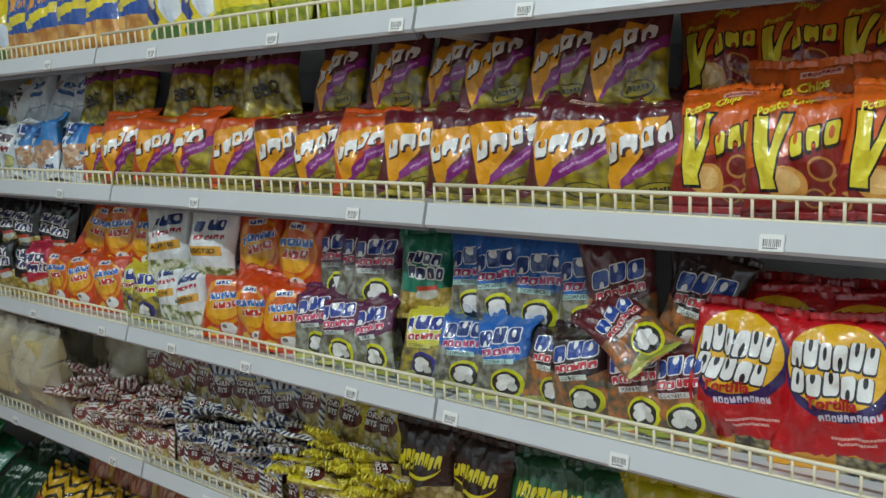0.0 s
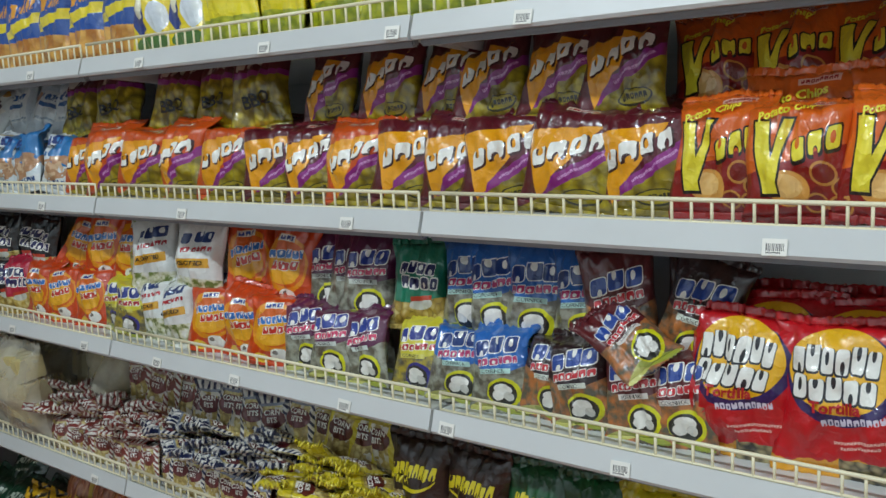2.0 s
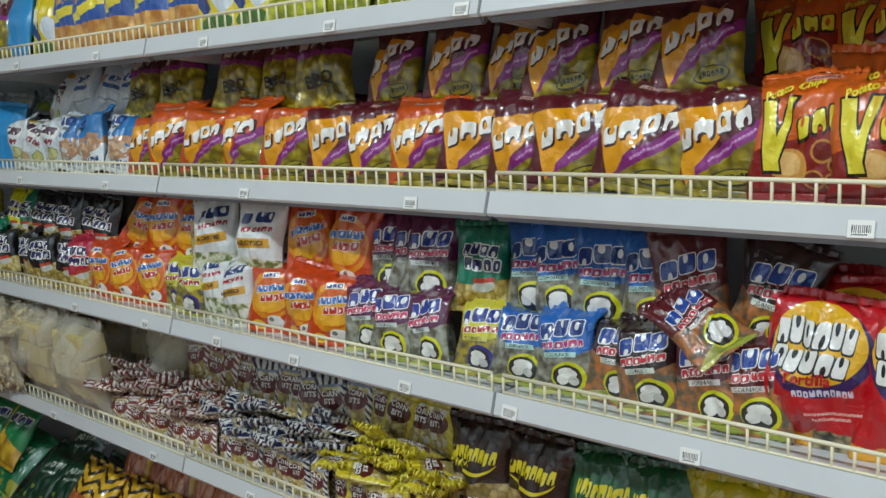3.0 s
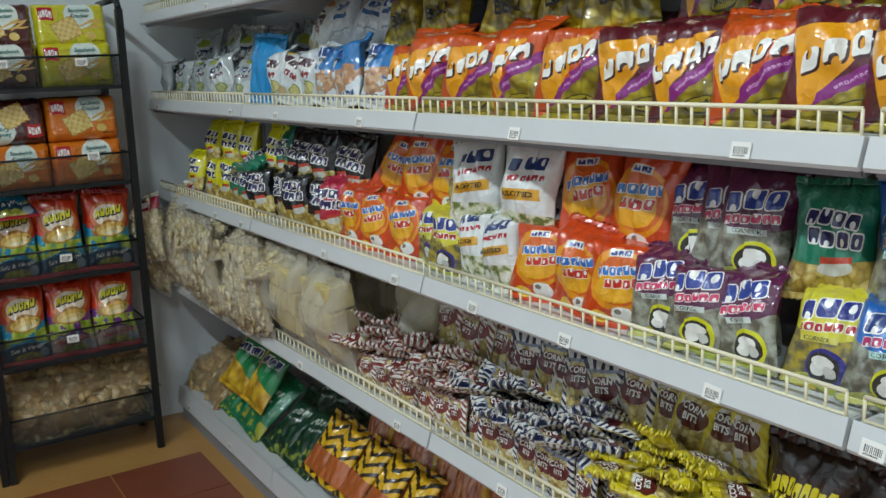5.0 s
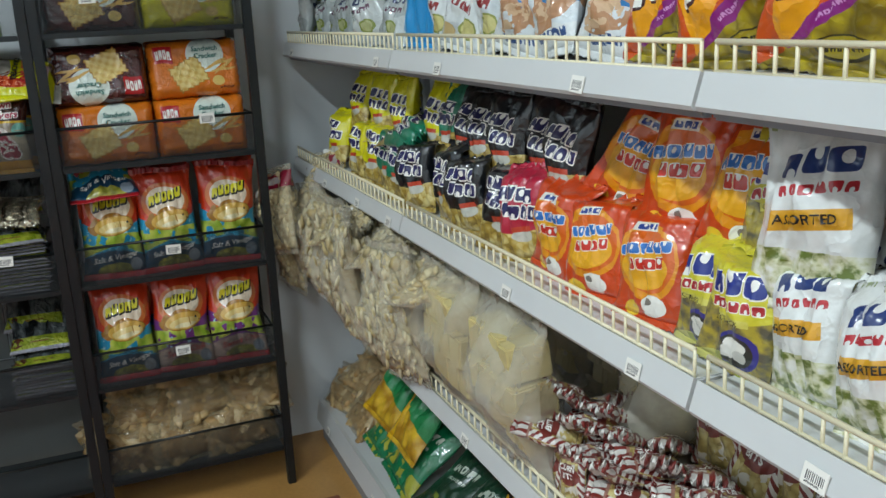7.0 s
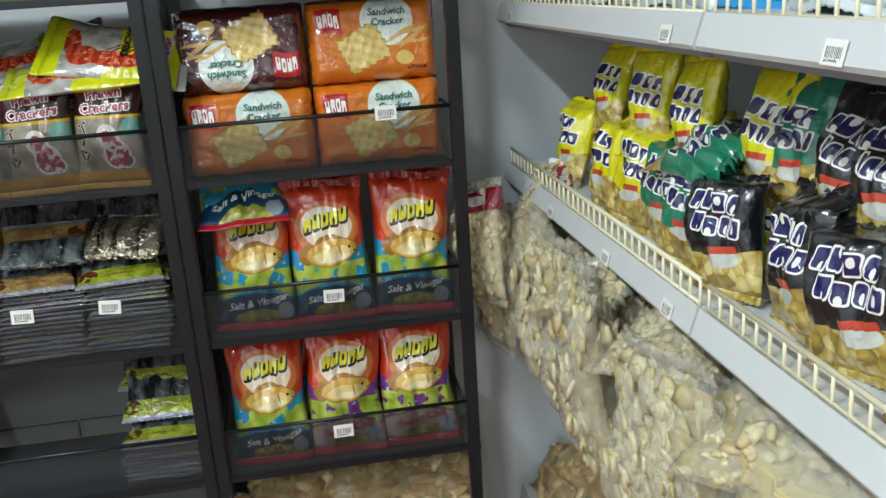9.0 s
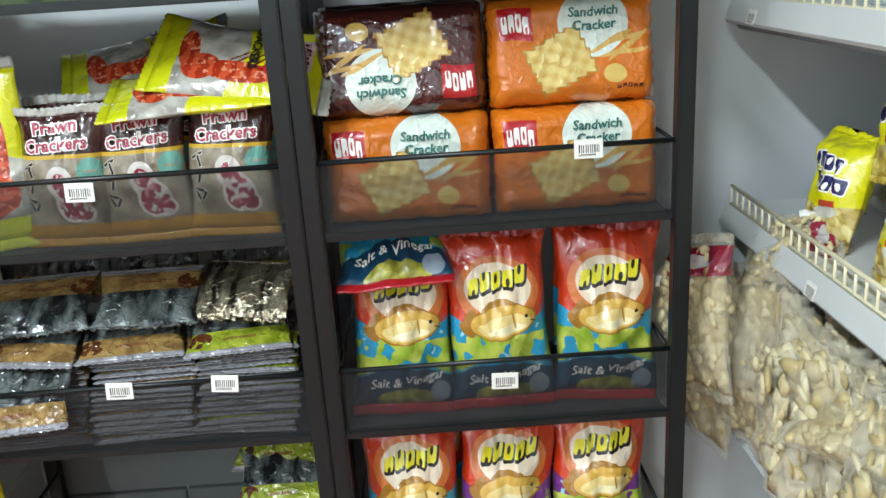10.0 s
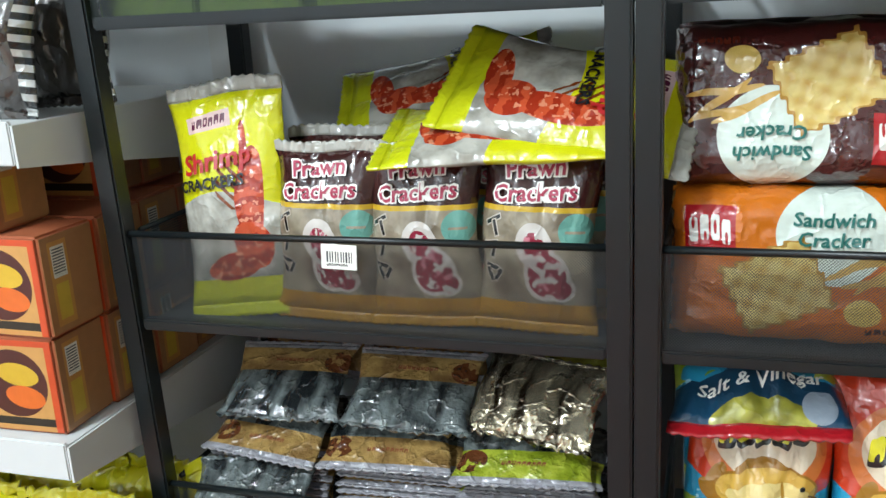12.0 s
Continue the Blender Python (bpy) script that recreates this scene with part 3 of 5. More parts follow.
k = Ink("assorted_film", srgb("e4e6e2"), 1.55)
k.lay(k.m("LESS_THAN", k.y, 0.5), k.grain(8.0, srgb("66762e"), srgb("efeee6"), srgb("cfcfa6"), kind="noise"))
k.lay(k.box(0.5, 0.74, 0.7, 0.16, 6), srgb("e0a52a"))
k.lay(k.mark(0.52, 1.18, 0.66, 0.2, 3, 8, 0.15, 0.85, 1.0), srgb("1b3570")).lay(k.mark(0.54, 0.98, 0.66, 0.09, 6, 8, 0.1, 0.8, 2.0), srgb("b8222c"))
k.lay(k.mark(0.5, 1.44, 0.9, 0.06, 12, 0, 0, 0.5), srgb("9aa873"))
kind("assorted", "cornick_bag", "white assorted corn and nut snack bag with blue print", "snack bag", k.done(), 0.125, 0.195, 0.055, words=[(("ASSORTED", 0.013, 0.5, 0.478, 6, INK_BLACK), dict(bold=0.0003))])

k = Ink("orange_cracker_film", srgb("cf440e"), 1.5)
k.lay(k.ell(0.5, 0.7, 0.44, 0.44, 20), srgb("e8950f")).lay(k.ell(0.54, 0.7, 0.37, 0.35, 20), srgb("dc6412")).lay(k.ell(0.5, 0.62, 0.34, 0.24, 10), srgb("efae22"))
k.lay(k.mark(0.5, 0.84, 0.7, 0.145, 7, 10, 0.1, 0.95, 1.0, False), WHITE).lay(k.mark(0.5, 0.84, 0.7, 0.125, 7, 10, 0.1, 0.86, 1.0), srgb("2a74c4"))
k.lay(k.mark(0.54, 0.67, 0.5, 0.15, 4, 10, 0.1, 0.94, 3.0, False), WHITE).lay(k.mark(0.54, 0.67, 0.5, 0.13, 4, 10, 0.1, 0.84, 3.0), srgb("cf2f1f"))
k.lay(k.box(0.5, 1.08, 0.32, 0.1, 4), srgb("ece6da")).lay(k.mark(0.5, 1.08, 0.28, 0.07, 3, 4, 0.1), srgb("23408f"))
k.lay(k.ell(0.62, 0.22, 0.17, 0.12), WHITE).lay(k.ell(0.56, 0.26, 0.05, 0.04), srgb("7c756c")).lay(k.ell(0.28, 0.14, 0.13, 0.09), srgb("f2c934"))
kind("cracker", "corn_cracker_bag", "glossy orange corn cracker bag with a yellow swirl", "snack bag", k.done(), 0.13, 0.195, 0.055, variants=3)


def mixed_nut_ink(name, top, mark="191a56"):
    k = Ink(name, srgb(top), 1.4)
    k.lay(k.m("LESS_THAN", k.m("MULTIPLY_ADD", k.m("SINE", k.m("MULTIPLY", k.x, 4.0)), 0.06, k.y), 0.46), k.grain(9.0, srgb("6b531c"), srgb("e0cf8a"), srgb("b4963f"), kind="chunk"))
    for cy, s, sh in ((0.93, 1.0, 0.0), (0.70, 4.0, 0.06)):
        k.lay(k.mark(0.5 + sh, cy, 0.66, 0.22, 4, -4, 0.05, 0.97, s, False), WHITE).lay(k.mark(0.5 + sh, cy, 0.66, 0.18, 4, -4, 0.05, 0.8, s), srgb(mark))
    k.lay(k.ell(0.6, 0.38, 0.2, 0.08, 6), srgb("c9c9bd")).lay(k.box(0.6, 0.47, 0.36, 0.07, 6), srgb("c2452c"))
    return k.done()


for c, h in (("yellow", "dcd512"), ("black", "0f1318"), ("green", "157a5c"), ("red", "b5203c")):
    kind("nut_" + c, "mixed_nut_bag", "shiny %s mixed nut snack bag with bold blue and white shapes" % c, "snack bag", mixed_nut_ink(c + "_mixed_nut_film", h), 0.122, 0.172, 0.05)

k = Ink("tortilla_film", srgb("c4121e"), 1.3)
k.lay(k.m("LESS_THAN", k.m("MULTIPLY_ADD", k.noise(24.0, 2.0), 0.25, k.y), 0.27), srgb("eaa524"))
k.lay(k.both(k.m("LESS_THAN", k.y, 0.17), k.m("GREATER_THAN", k.x, 0.5)), k.grain(14.0, srgb("2f2a1c"), srgb("b7a878")))
k.lay(k.ell(0.5, 0.82, 0.44, 0.38, 0), srgb("2e1c5c")).lay(k.ell(0.48, 0.87, 0.4, 0.34, 0), srgb("f2b820"))
k.lay(k.mark(0.45, 0.95, 0.68, 0.25, 6, 0, 0.05, 1.05, 1.0, False), srgb("23252c")).lay(k.mark(0.45, 0.96, 0.68, 0.23, 6, 0, 0.05, 0.86, 1.0), WHITE)
k.lay(k.mark(0.44, 0.72, 0.66, 0.22, 5, 0, 0.05, 1.05, 5.0, False), srgb("23252c")).lay(k.mark(0.44, 0.73, 0.66, 0.2, 5, 0, 0.05, 0.86, 5.0), WHITE)
k.lay(k.mark(0.6, 0.49, 0.5, 0.06, 10, 9, 0, 0.8, 2.0), srgb("ddd6e6")).lay(k.mark(0.68, 0.33, 0.45, 0.025, 18, 9, 0, 0.8, 3.0), srgb("efc6b8")).lay(k.mark(0.66, 0.28, 0.3, 0.025, 12, 9, 0, 0.8, 4.0), srgb("efc6b8"))
kind("tortilla", "tortilla_chip_bag", "large red tortilla chip bag with white blocks on yellow", "snack bag", k.done(), 0.178, 0.225, 0.07, words=[(("Tortilla", 0.022, 0.46, 0.452, 3, INK_RED), dict(bold=0.0008))])

k = Ink("clover_film", srgb("d6dde0"), 1.35)
k.lay(k.both(k.m("GREATER_THAN", k.y, 0.52), k.m("GREATER_THAN", k.m("MULTIPLY_ADD", k.y, 0.25, k.x), 0.62)), srgb("2478b8"))
k.lay(k.m("LESS_THAN", k.m("ADD", k.y, k.m("MULTIPLY", k.noise(14.0), 0.3)), 0.42), srgb("dfe3e2"))
k.lay(k.both(k.ell(0.62, 0.47, 0.42, 0.2, 24), k.m("GREATER_THAN", k.noise(34.0, 2.0), 0.4)), srgb("b98a64")).lay(k.both(k.ell(0.5, 0.42, 0.36, 0.12, 24), k.m("GREATER_THAN", k.noise(60.0, 2.0), 0.5)), srgb("d9b894"))
k.lay(k.mark(0.34, 0.98, 0.5, 0.2, 4, 8, 0.2, 0.85), srgb("1d3a7a")).lay(k.ell(0.2, 1.16, 0.12, 0.08), srgb("c9a440"))
k.lay(k.mark(0.62, 0.2, 0.6, 0.1, 6, 6, 0.1, 0.8, 3.0), srgb("2b4f86")).lay(k.mark(0.3, 0.68, 0.4, 0.1, 5, 8, 0, 0.8, 5.0), srgb("4b76a8"))
kind("clover", "corn_puff_bag", "white and blue corn puff snack bag", "snack bag", k.done(), 0.15, 0.2, 0.06, words=[(("CHIPS", 0.013, 0.45, 0.62, 3, INK_BLACK), dict(bold=0.0004))], variants=3, rough=2.0)
k = Ink("clover_clear_film", srgb("d9dedd"), 1.35)
k.lay(k.m("MULTIPLY", k.m("GREATER_THAN", k.noise(7.0), 0.55), 0.5), srgb("b4bdc2"))
k.lay(k.mark(0.45, 0.86, 0.85, 0.26, 5, -14, 0.1, 1.0, 1.0, False), srgb("e9e6dc")).lay(k.mark(0.45, 0.88, 0.75, 0.19, 5, -14, 0.1, 0.9), srgb("4a2a38")).lay(k.mark(0.52, 0.62, 0.55, 0.13, 5, -14, 0, 0.85, 2), srgb("8c2224"))
k.lay(k.ell(0.2, 1.1, 0.13, 0.09), srgb("d8b52c")).lay(k.ell(0.45, 1.14, 0.1, 0.07), srgb("c98f2a")).lay(k.ell(0.72, 0.32, 0.17, 0.14), srgb("8d9448")).lay(k.ell(0.72, 0.32, 0.14, 0.115), srgb("c9c07c")).lay(k.ell(0.25, 0.25, 0.14, 0.1), srgb("c4ab78"))
kind("clover2", "corn_puff_bag", "white corn chip bag with dark red print", "snack bag", k.done(), 0.15, 0.19, 0.06, rough=2.0)
k = Ink("white_back_film", srgb("cfd8de"), 1.35)
k.lay(k.box(0.55, 0.75, 0.7, 0.6, -6), srgb("e2e6e6")).lay(k.mark(0.55, 0.92, 0.6, 0.13, 5, -6, 0, 0.8), srgb("2c62a0")).lay(k.box(0.55, 0.76, 0.56, 0.08, -6), srgb("3a6aa4")).lay(k.ell(0.12, 0.9, 0.08, 0.14, -6), srgb("c08a6c")).lay(k.mark(0.55, 0.5, 0.6, 0.05, 12, -6), srgb("8fa2b2"))
kind("white_back", "corn_puff_bag", "white snack bag with plain blue print on its back", "snack bag", k.done(), 0.16, 0.2, 0.06, variants=3, rough=2.0)
k = Ink("silver_pouch_film", srgb("b4bcbb"), 1.35, metal=0.2, rough=0.22)
k.lay(k.m("MULTIPLY", k.m("GREATER_THAN", k.noise(8.0), 0.52), 0.6), srgb("dde1de"))
k.lay(k.mark(0.48, 0.8, 0.7, 0.16, 5, 10), srgb("3c4560")).lay(k.mark(0.52, 0.62, 0.5, 0.09, 5, 10), srgb("6c4a5c")).lay(k.ell(0.5, 1.05, 0.2, 0.1), srgb("9cab34")).lay(k.ell(0.6, 0.34, 0.16, 0.12), srgb("8c9a4c")).lay(k.ell(0.6, 0.34, 0.12, 0.09), srgb("bcc088"))
kind("silver", "snack_pouch", "crumpled silvery white snack pouch with a pale label", "snack bag", k.done(), 0.15, 0.19, 0.055, variants=3, rough=2.2)
kind("bluebag", "snack_pouch", "bright blue plastic snack pouch", "snack bag", paint("blue_pouch_film", "2b93cf", 0.3, film=0.4, crinkle=0.3), 0.16, 0.19, 0.05, rough=1.5)

k = Ink("blue_potato_film", srgb("1b4e9e"), 1.3)
k.lay(k.m("LESS_THAN", k.y, 0.42), k.grain(5.0, srgb("b5701f"), srgb("e9b35a"))).lay(k.box(0.5, 0.62, 1.2, 0.14, 12), srgb("ecd527")).lay(k.mark(0.5, 0.86, 0.8, 0.2, 7, 12, 0.3), srgb("e9a23a"))
kind("top_blue", "potato_crisp_bag", "blue crisp bag with a yellow stripe", "snack bag", k.done(), 0.15, 0.21, 0.06)
k = Ink("yellow_character_film", srgb("e9cf20"), 1.3)
k.lay(k.ell(0.3, 0.5, 0.22, 0.24), srgb("2c3f86")).lay(k.ell(0.34, 0.62, 0.16, 0.16), srgb("f0ead0")).lay(k.ell(0.72, 0.45, 0.18, 0.2), srgb("e0e6ee")).lay(k.ell(0.5, 0.15, 0.4, 0.1), srgb("4f7a3a"))
kind("top_char", "snack_bag", "bright yellow snack bag with round printed shapes", "snack bag", k.done(), 0.14, 0.2, 0.055)
k = Ink("yellow_crisp_film", srgb("e6d21a"), 1.3)
k.lay(k.m("LESS_THAN", k.y, 0.3), k.grain(7.0, srgb("7d8a1c"), srgb("c9c832"))).lay(k.box(0.5, 0.75, 0.35, 0.2), srgb("9ea07a"))
kind("top_yellow", "snack_bag", "plain yellow snack bag with green print", "snack bag", k.done(), 0.16, 0.21, 0.06)


def strip_ink(name, body, stripe, mark, light="e6e2da"):
    k = Ink(name, srgb(body), 1.5)
    k.lay(k.m("LESS_THAN", k.y, 1.1), k.grain(7.0, srgb("8a7440"), srgb("e6d998"), srgb("bda662"), kind="chunk"))
    k.lay(k.both(k.m("LESS_THAN", k.y, 1.1), k.m("GREATER_THAN", k.noise(38.0, 2.0), 0.57)), srgb("e2ddd0"))
    hem = k.either(k.box(0.08, 0.55, 0.15, 1.15), k.box(0.92, 0.55, 0.15, 1.15))
    slant = k.m("SINE", k.m("MULTIPLY", k.m("ADD", k.x, k.y), 34.0))
    k.lay(hem, srgb(stripe)).lay(k.both(hem, k.m("GREATER_THAN", slant, -0.1)), srgb(light))
    k.lay(k.both(k.m("GREATER_THAN", k.y, 1.17), k.m("GREATER_THAN", k.m("SINE", k.m("MULTIPLY", k.x, 28.0)), -0.1)), srgb(stripe))
    k.lay(k.both(k.m("GREATER_THAN", k.y, 1.17), k.m("LESS_THAN", k.m("SINE", k.m("MULTIPLY", k.x, 28.0)), 0.1)), srgb(light))
    k.lay(k.ell(0.5, 0.78, 0.4, 0.25), srgb(mark))
    return k.done()


for c, b, s, mk in (("red", "a87c6c", "84322c", "7c342e"), ("blue", "8a92a2", "1c2850", "6a2a30"), ("yellow", "b5a02a", "d9c51f", "5f211d")):
    kind("bits_" + c, "corn_bit_packet", "small %s and white striped corn snack packet" % c, "snack packet", strip_ink(c + "_corn_bit_film", b, s, mk, "e4d44a" if c == "yellow" else "e6e2da"), 0.078, 0.118, 0.024,
         words=[(("CORN\nBITS", 0.0145, 0.5, 0.56, 0, INK_WHITE), dict(bold=0.0004, lift=0.001))], variants=2)


def coated_nut_ink(name, top):
    k = Ink(name, srgb(top), 1.35)
    k.lay(k.m("LESS_THAN", k.y, 0.62), k.grain(11.0, srgb("5d4a24"), srgb("c2ab74"), srgb("8f7840"), kind="chunk"))
    k.lay(k.ell(0.5, 1.3, 0.62, 0.72), srgb(top)).lay(k.without(k.ell(0.5, 0.86, 0.38, 0.2), k.ell(0.5, 0.9, 0.4, 0.2)), srgb("d7c51e"))
    k.lay(k.mark(0.5, 0.9, 0.76, 0.17, 8, 0, 0.1, 0.85), srgb("d7c51e"))
    k.lay(k.box(0.5, 0.22, 0.6, 0.28), srgb(top)).lay(k.mark(0.55, 0.26, 0.42, 0.08, 6, 0, 0, 0.85, 2), srgb("e7e3c2")).lay(k.mark(0.5, 0.15, 0.5, 0.05, 12, 0, 0, 0.8, 3), WHITE)
    return k.done()


for c, h in (("brown", "2a1712"), ("green", "12502a"), ("yellow", "cdb91c")):
    kind("coat_" + c, "coated_nut_bag", "%s coated peanut bag with yellow print and a clear window" % c, "snack bag", coated_nut_ink(c + "_coated_nut_film", h), 0.13, 0.185, 0.045)

k = Ink("green_curl_film", srgb("12774a"), 1.3)
k.lay(k.mark(0.5, 0.85, 0.7, 0.13, 6, 14, 0.3, 0.7), srgb("d7dccc")).lay(k.mark(0.5, 0.66, 0.5, 0.06, 9, 14, 0.1, 0.7), srgb("d7dccc")).lay(k.both(k.m("LESS_THAN", k.y, 0.34), k.m("GREATER_THAN", k.noise(30.0, 2.0), 0.52)), srgb("a8a83a"))
kind("curl_green", "snack_bag", "glossy green snack bag lying on the base shelf", "snack bag", k.done(), 0.17, 0.23, 0.055)
k = Ink("dark_green_film", srgb("0f3a26"), 1.3)
k.lay(k.mark(0.5, 0.85, 0.6, 0.12, 6, 14, 0.3, 0.7), srgb("b9c4b4")).lay(k.mark(0.5, 0.68, 0.4, 0.05, 9, 14, 0.1, 0.7), srgb("b9c4b4")).lay(k.both(k.m("LESS_THAN", k.y, 0.4), k.m("GREATER_THAN", k.noise(30.0, 2.0), 0.55)), srgb("7f8f36"))
kind("curl_dark", "snack_bag", "dark green snack bag lying on the base shelf", "snack bag", k.done(), 0.17, 0.23, 0.055)
k = Ink("corn_chip_green_film", srgb("1d8148"), 1.3)
k.lay(k.m("LESS_THAN", k.m("MULTIPLY_ADD", k.x, 0.3, k.y), 0.72), k.grain(4.0, srgb("a8791a"), srgb("e6bd36"))).lay(k.mark(0.5, 1.0, 0.85, 0.24, 6, 4, 0, 0.98), WHITE).lay(k.mark(0.5, 1.0, 0.83, 0.17, 6, 4, 0, 0.76), srgb("1c2b78")).lay(k.box(0.05, 0.65, 0.14, 1.3), srgb("e2b21d"))
kind("chippy", "corn_chip_bag", "green and gold corn chip bag with blue print", "snack bag", k.done(), 0.15, 0.2, 0.05)
k = Ink("tiger_film", srgb("e3b118"), 1.4)
k.lay(k.m("GREATER_THAN", k.m("SINE", k.m("ADD", k.m("MULTIPLY", k.y, 26.0), k.m("MULTIPLY", k.m("ABSOLUTE", k.m("SUBTRACT", k.x, 0.5)), -14.0))), 0.35), srgb("2a1c08"))
k.lay(k.box(0.5, 0.35, 1.1, 0.5), srgb("b9622f"))
kind("tiger", "snack_packet", "yellow snack packet with black zigzag stripes", "snack packet", k.done(), 0.11, 0.19, 0.035)
k = Ink("noodle_film", srgb("c0683a"), 1.4)
k.col = k.grain(11.0, srgb("8f3d20"), srgb("d99a6c"), srgb("bf6e42"), kind="noise", stretch=0.25)
k.lay(k.box(0.95, 0.7, 0.12, 1.5), srgb("d9b02a"))
kind("noodle", "snack_packet", "orange-brown stick snack packet in clear film", "snack packet", k.done(), 0.12, 0.2, 0.04)


def food_ink(name, dark, light, mid, scale=6.0, how="chunk", stretch=1.0):
    k = Ink(name, srgb(light), 1.3, rough=0.6, film=0.0, crinkle=0.6, scale=50.0)
    k.col = k.grain(scale, srgb(dark), srgb(light), srgb(mid), kind=how, stretch=stretch)
    return k.done(spread=0.006)


def piece_ink(name, *tones):
    """Loose food: every piece takes a tone of its own."""
    k = Ink(name, srgb(tones[0]), rough=0.5, film=0.15, crinkle=0.5, scale=120.0, coords="object")
    geo = k.n.new("ShaderNodeNewGeometry")
    for i, tone in enumerate(tones[1:], 1):
        k.lay(k.m("GREATER_THAN", geo.outputs["Random Per Island"], i / len(tones)), srgb(tone))
    return k.done(spread=0.002)


def clear_ink(name, haze, low, high, tall=1.3):
    """Clear creased film; its milky veil is haze plus highlights put into the alpha."""
    k = Ink(name, srgb(haze), tall, rough=0.12, film=0.6, crinkle=1.0, scale=26.0)
    k.veil = k.m("MULTIPLY_ADD", k.m("POWER", k.noise(11.0, 4.0), 2.0), high, low)
    return k


NUT_CORE = food_ink("packed_nuts", "a48e5e", "cfbd90", "b8a474", 16.0)
NUT = piece_ink("roasted_nut", "d0be8e", "d6c698", "c8b484", "dccfa4")
k = clear_ink("clear_nut_film", "ddd6c2", 0.11, 0.85)
CLEAR = k.done(alpha=k.veil, spread=0.01)
kind("cashew", "nut_bag", "large clear bag of pale roasted nuts heaped on the shelf", "food bag", CLEAR, 0.25, 0.33, 0.13, variants=3, folds=0, rough=1.9, fill=(NUT_CORE, NUT, 520, (0.013, 0.006, 0.0115), "nut_filling"))
FRIED = piece_ink("fried_cracker", "c2b184", "cdbf98", "b8a474", "d4c8a6")
kind("chicharon", "nut_bag", "clear bag of pale fried crackers heaped on the shelf", "food bag", CLEAR, 0.24, 0.31, 0.13, variants=3, folds=0, rough=1.9, fill=(NUT_CORE, FRIED, 520, (0.019, 0.0045, 0.015), "cracker_filling"))
k = clear_ink("labelled_nut_film", "d8d0b8", 0.06, 0.8, 1.4)
label = k.box(0.5, 1.16, 1.2, 0.24, 4)
tag = k.box(0.25, 1.04, 0.2, 0.2, 6)
k.lay(label, srgb("8a2236")).lay(k.ell(0.62, 1.17, 0.2, 0.06), srgb("b8b0ac")).lay(tag, WHITE)
kind("cashew_label", "nut_bag", "clear bag of pale nuts with a dark red label", "food bag", k.done(alpha=k.either(k.veil, label, tag), spread=0.01), 0.17, 0.25, 0.08, folds=0, rough=2.0, fill=(NUT_CORE, NUT, 230, (0.0155, 0.0055, 0.0095), "nut_filling"))
k = clear_ink("tagged_nut_film", "d8d0b8", 0.06, 0.8, 1.4)
tag = k.box(0.4, 0.85, 0.2, 0.22, 12)
k.lay(tag, WHITE)
kind("cashew_tag", "nut_bag", "clear bag of pale nuts with a white price tag", "food bag", k.done(alpha=k.either(k.veil, tag), spread=0.01), 0.17, 0.25, 0.08, folds=0, rough=2.0, fill=(NUT_CORE, NUT, 230, (0.0155, 0.0055, 0.0095), "nut_filling"))
CAKE_CORE = food_ink("packed_brittle", "6b4a26", "b08c5a", "927042", 5.0, stretch=2.6)
BRITTLE = piece_ink("peanut_brittle", "b99460", "c8a873", "a67f4a", "d8bd90")
k = clear_ink("clear_brittle_film", "cbb88e", 0.06, 0.8)
kind("cake", "peanut_brittle_bag", "clear bag of brown peanut brittle pieces", "food bag", k.done(alpha=k.veil, spread=0.008), 0.2, 0.13, 0.06, variants=3, folds=0, rough=1.6, fill=(CAKE_CORE, BRITTLE, 46, (0.034, 0.008, 0.015), "brittle_filling"))

# --- wall shelf B ---
B = DECKS["B"]
xs = [-1.743, -1.615, -1.50, -1.366, -1.223, -1.092, -0.99, -0.877, -0.775, -0.677, -0.588, -0.485, -0.368]
for x, c in zip(xs, "OOOOOMMOMMMMM"):
    put("chip" + c, x, 1.31 + jit(0.008), B, yaw=jit(14) + 6, lean=9 + jit(5), roll=jit(8), size=0.89 + jit(0.04), wide=1.13, fold=True)
for i, x in enumerate([-1.852, -1.668, -1.47, -1.315, -1.176, -1.009, -0.863, -0.744, -0.641, -0.528, -0.421]):
    put("chipBBQ" if i < 5 else "chipM", x, 1.365 + jit(0.008), B + 0.13, yaw=jit(10) + 6, lean=24 + jit(5), roll=jit(8), size=0.9)
    put("chipM", x + 0.02, 1.385, B, yaw=jit(12), lean=10, size=0.95, fold=True)
    put("chipM", x - 0.02, 1.44, B, yaw=jit(12), lean=10, size=0.95, fold=True)
for x, y in ((-0.258, 1.31), (-0.158, 1.295), (-0.06, 1.305), (0.06, 1.31)):
    put("potato", x, y, B, yaw=jit(6) + 6, lean=8 + jit(3), roll=jit(3) + 2, size=0.87, wide=0.94, fold=True)
for x in (-0.18, -0.06, 0.07):
    put("potato", x, 1.375, B + 0.0, yaw=jit(8), lean=9, roll=jit(4), size=0.94)
for x in (-0.313, -0.212, -0.115, 0.03):
    put("potato", x, 1.43, B + 0.125, yaw=jit(6) + 4, lean=26, roll=jit(4), size=0.82)
    put("potato", x, 1.44, B, yaw=jit(10), lean=8, size=0.9, fold=True)
for x, key, yaw, roll in ((-1.86, "clover", 10, 8), (-1.975, "clover", -8, -10), (-2.09, "clover", 14, 12), (-2.20, "clover2", -6, -8), (-2.315, "clover2", 12, 10), (-2.42, "clover2", -10, -12)):
    put(key, x, 1.31 + jit(0.01), B, yaw=yaw, lean=12 + jit(6), roll=roll, size=0.86, fold=True)
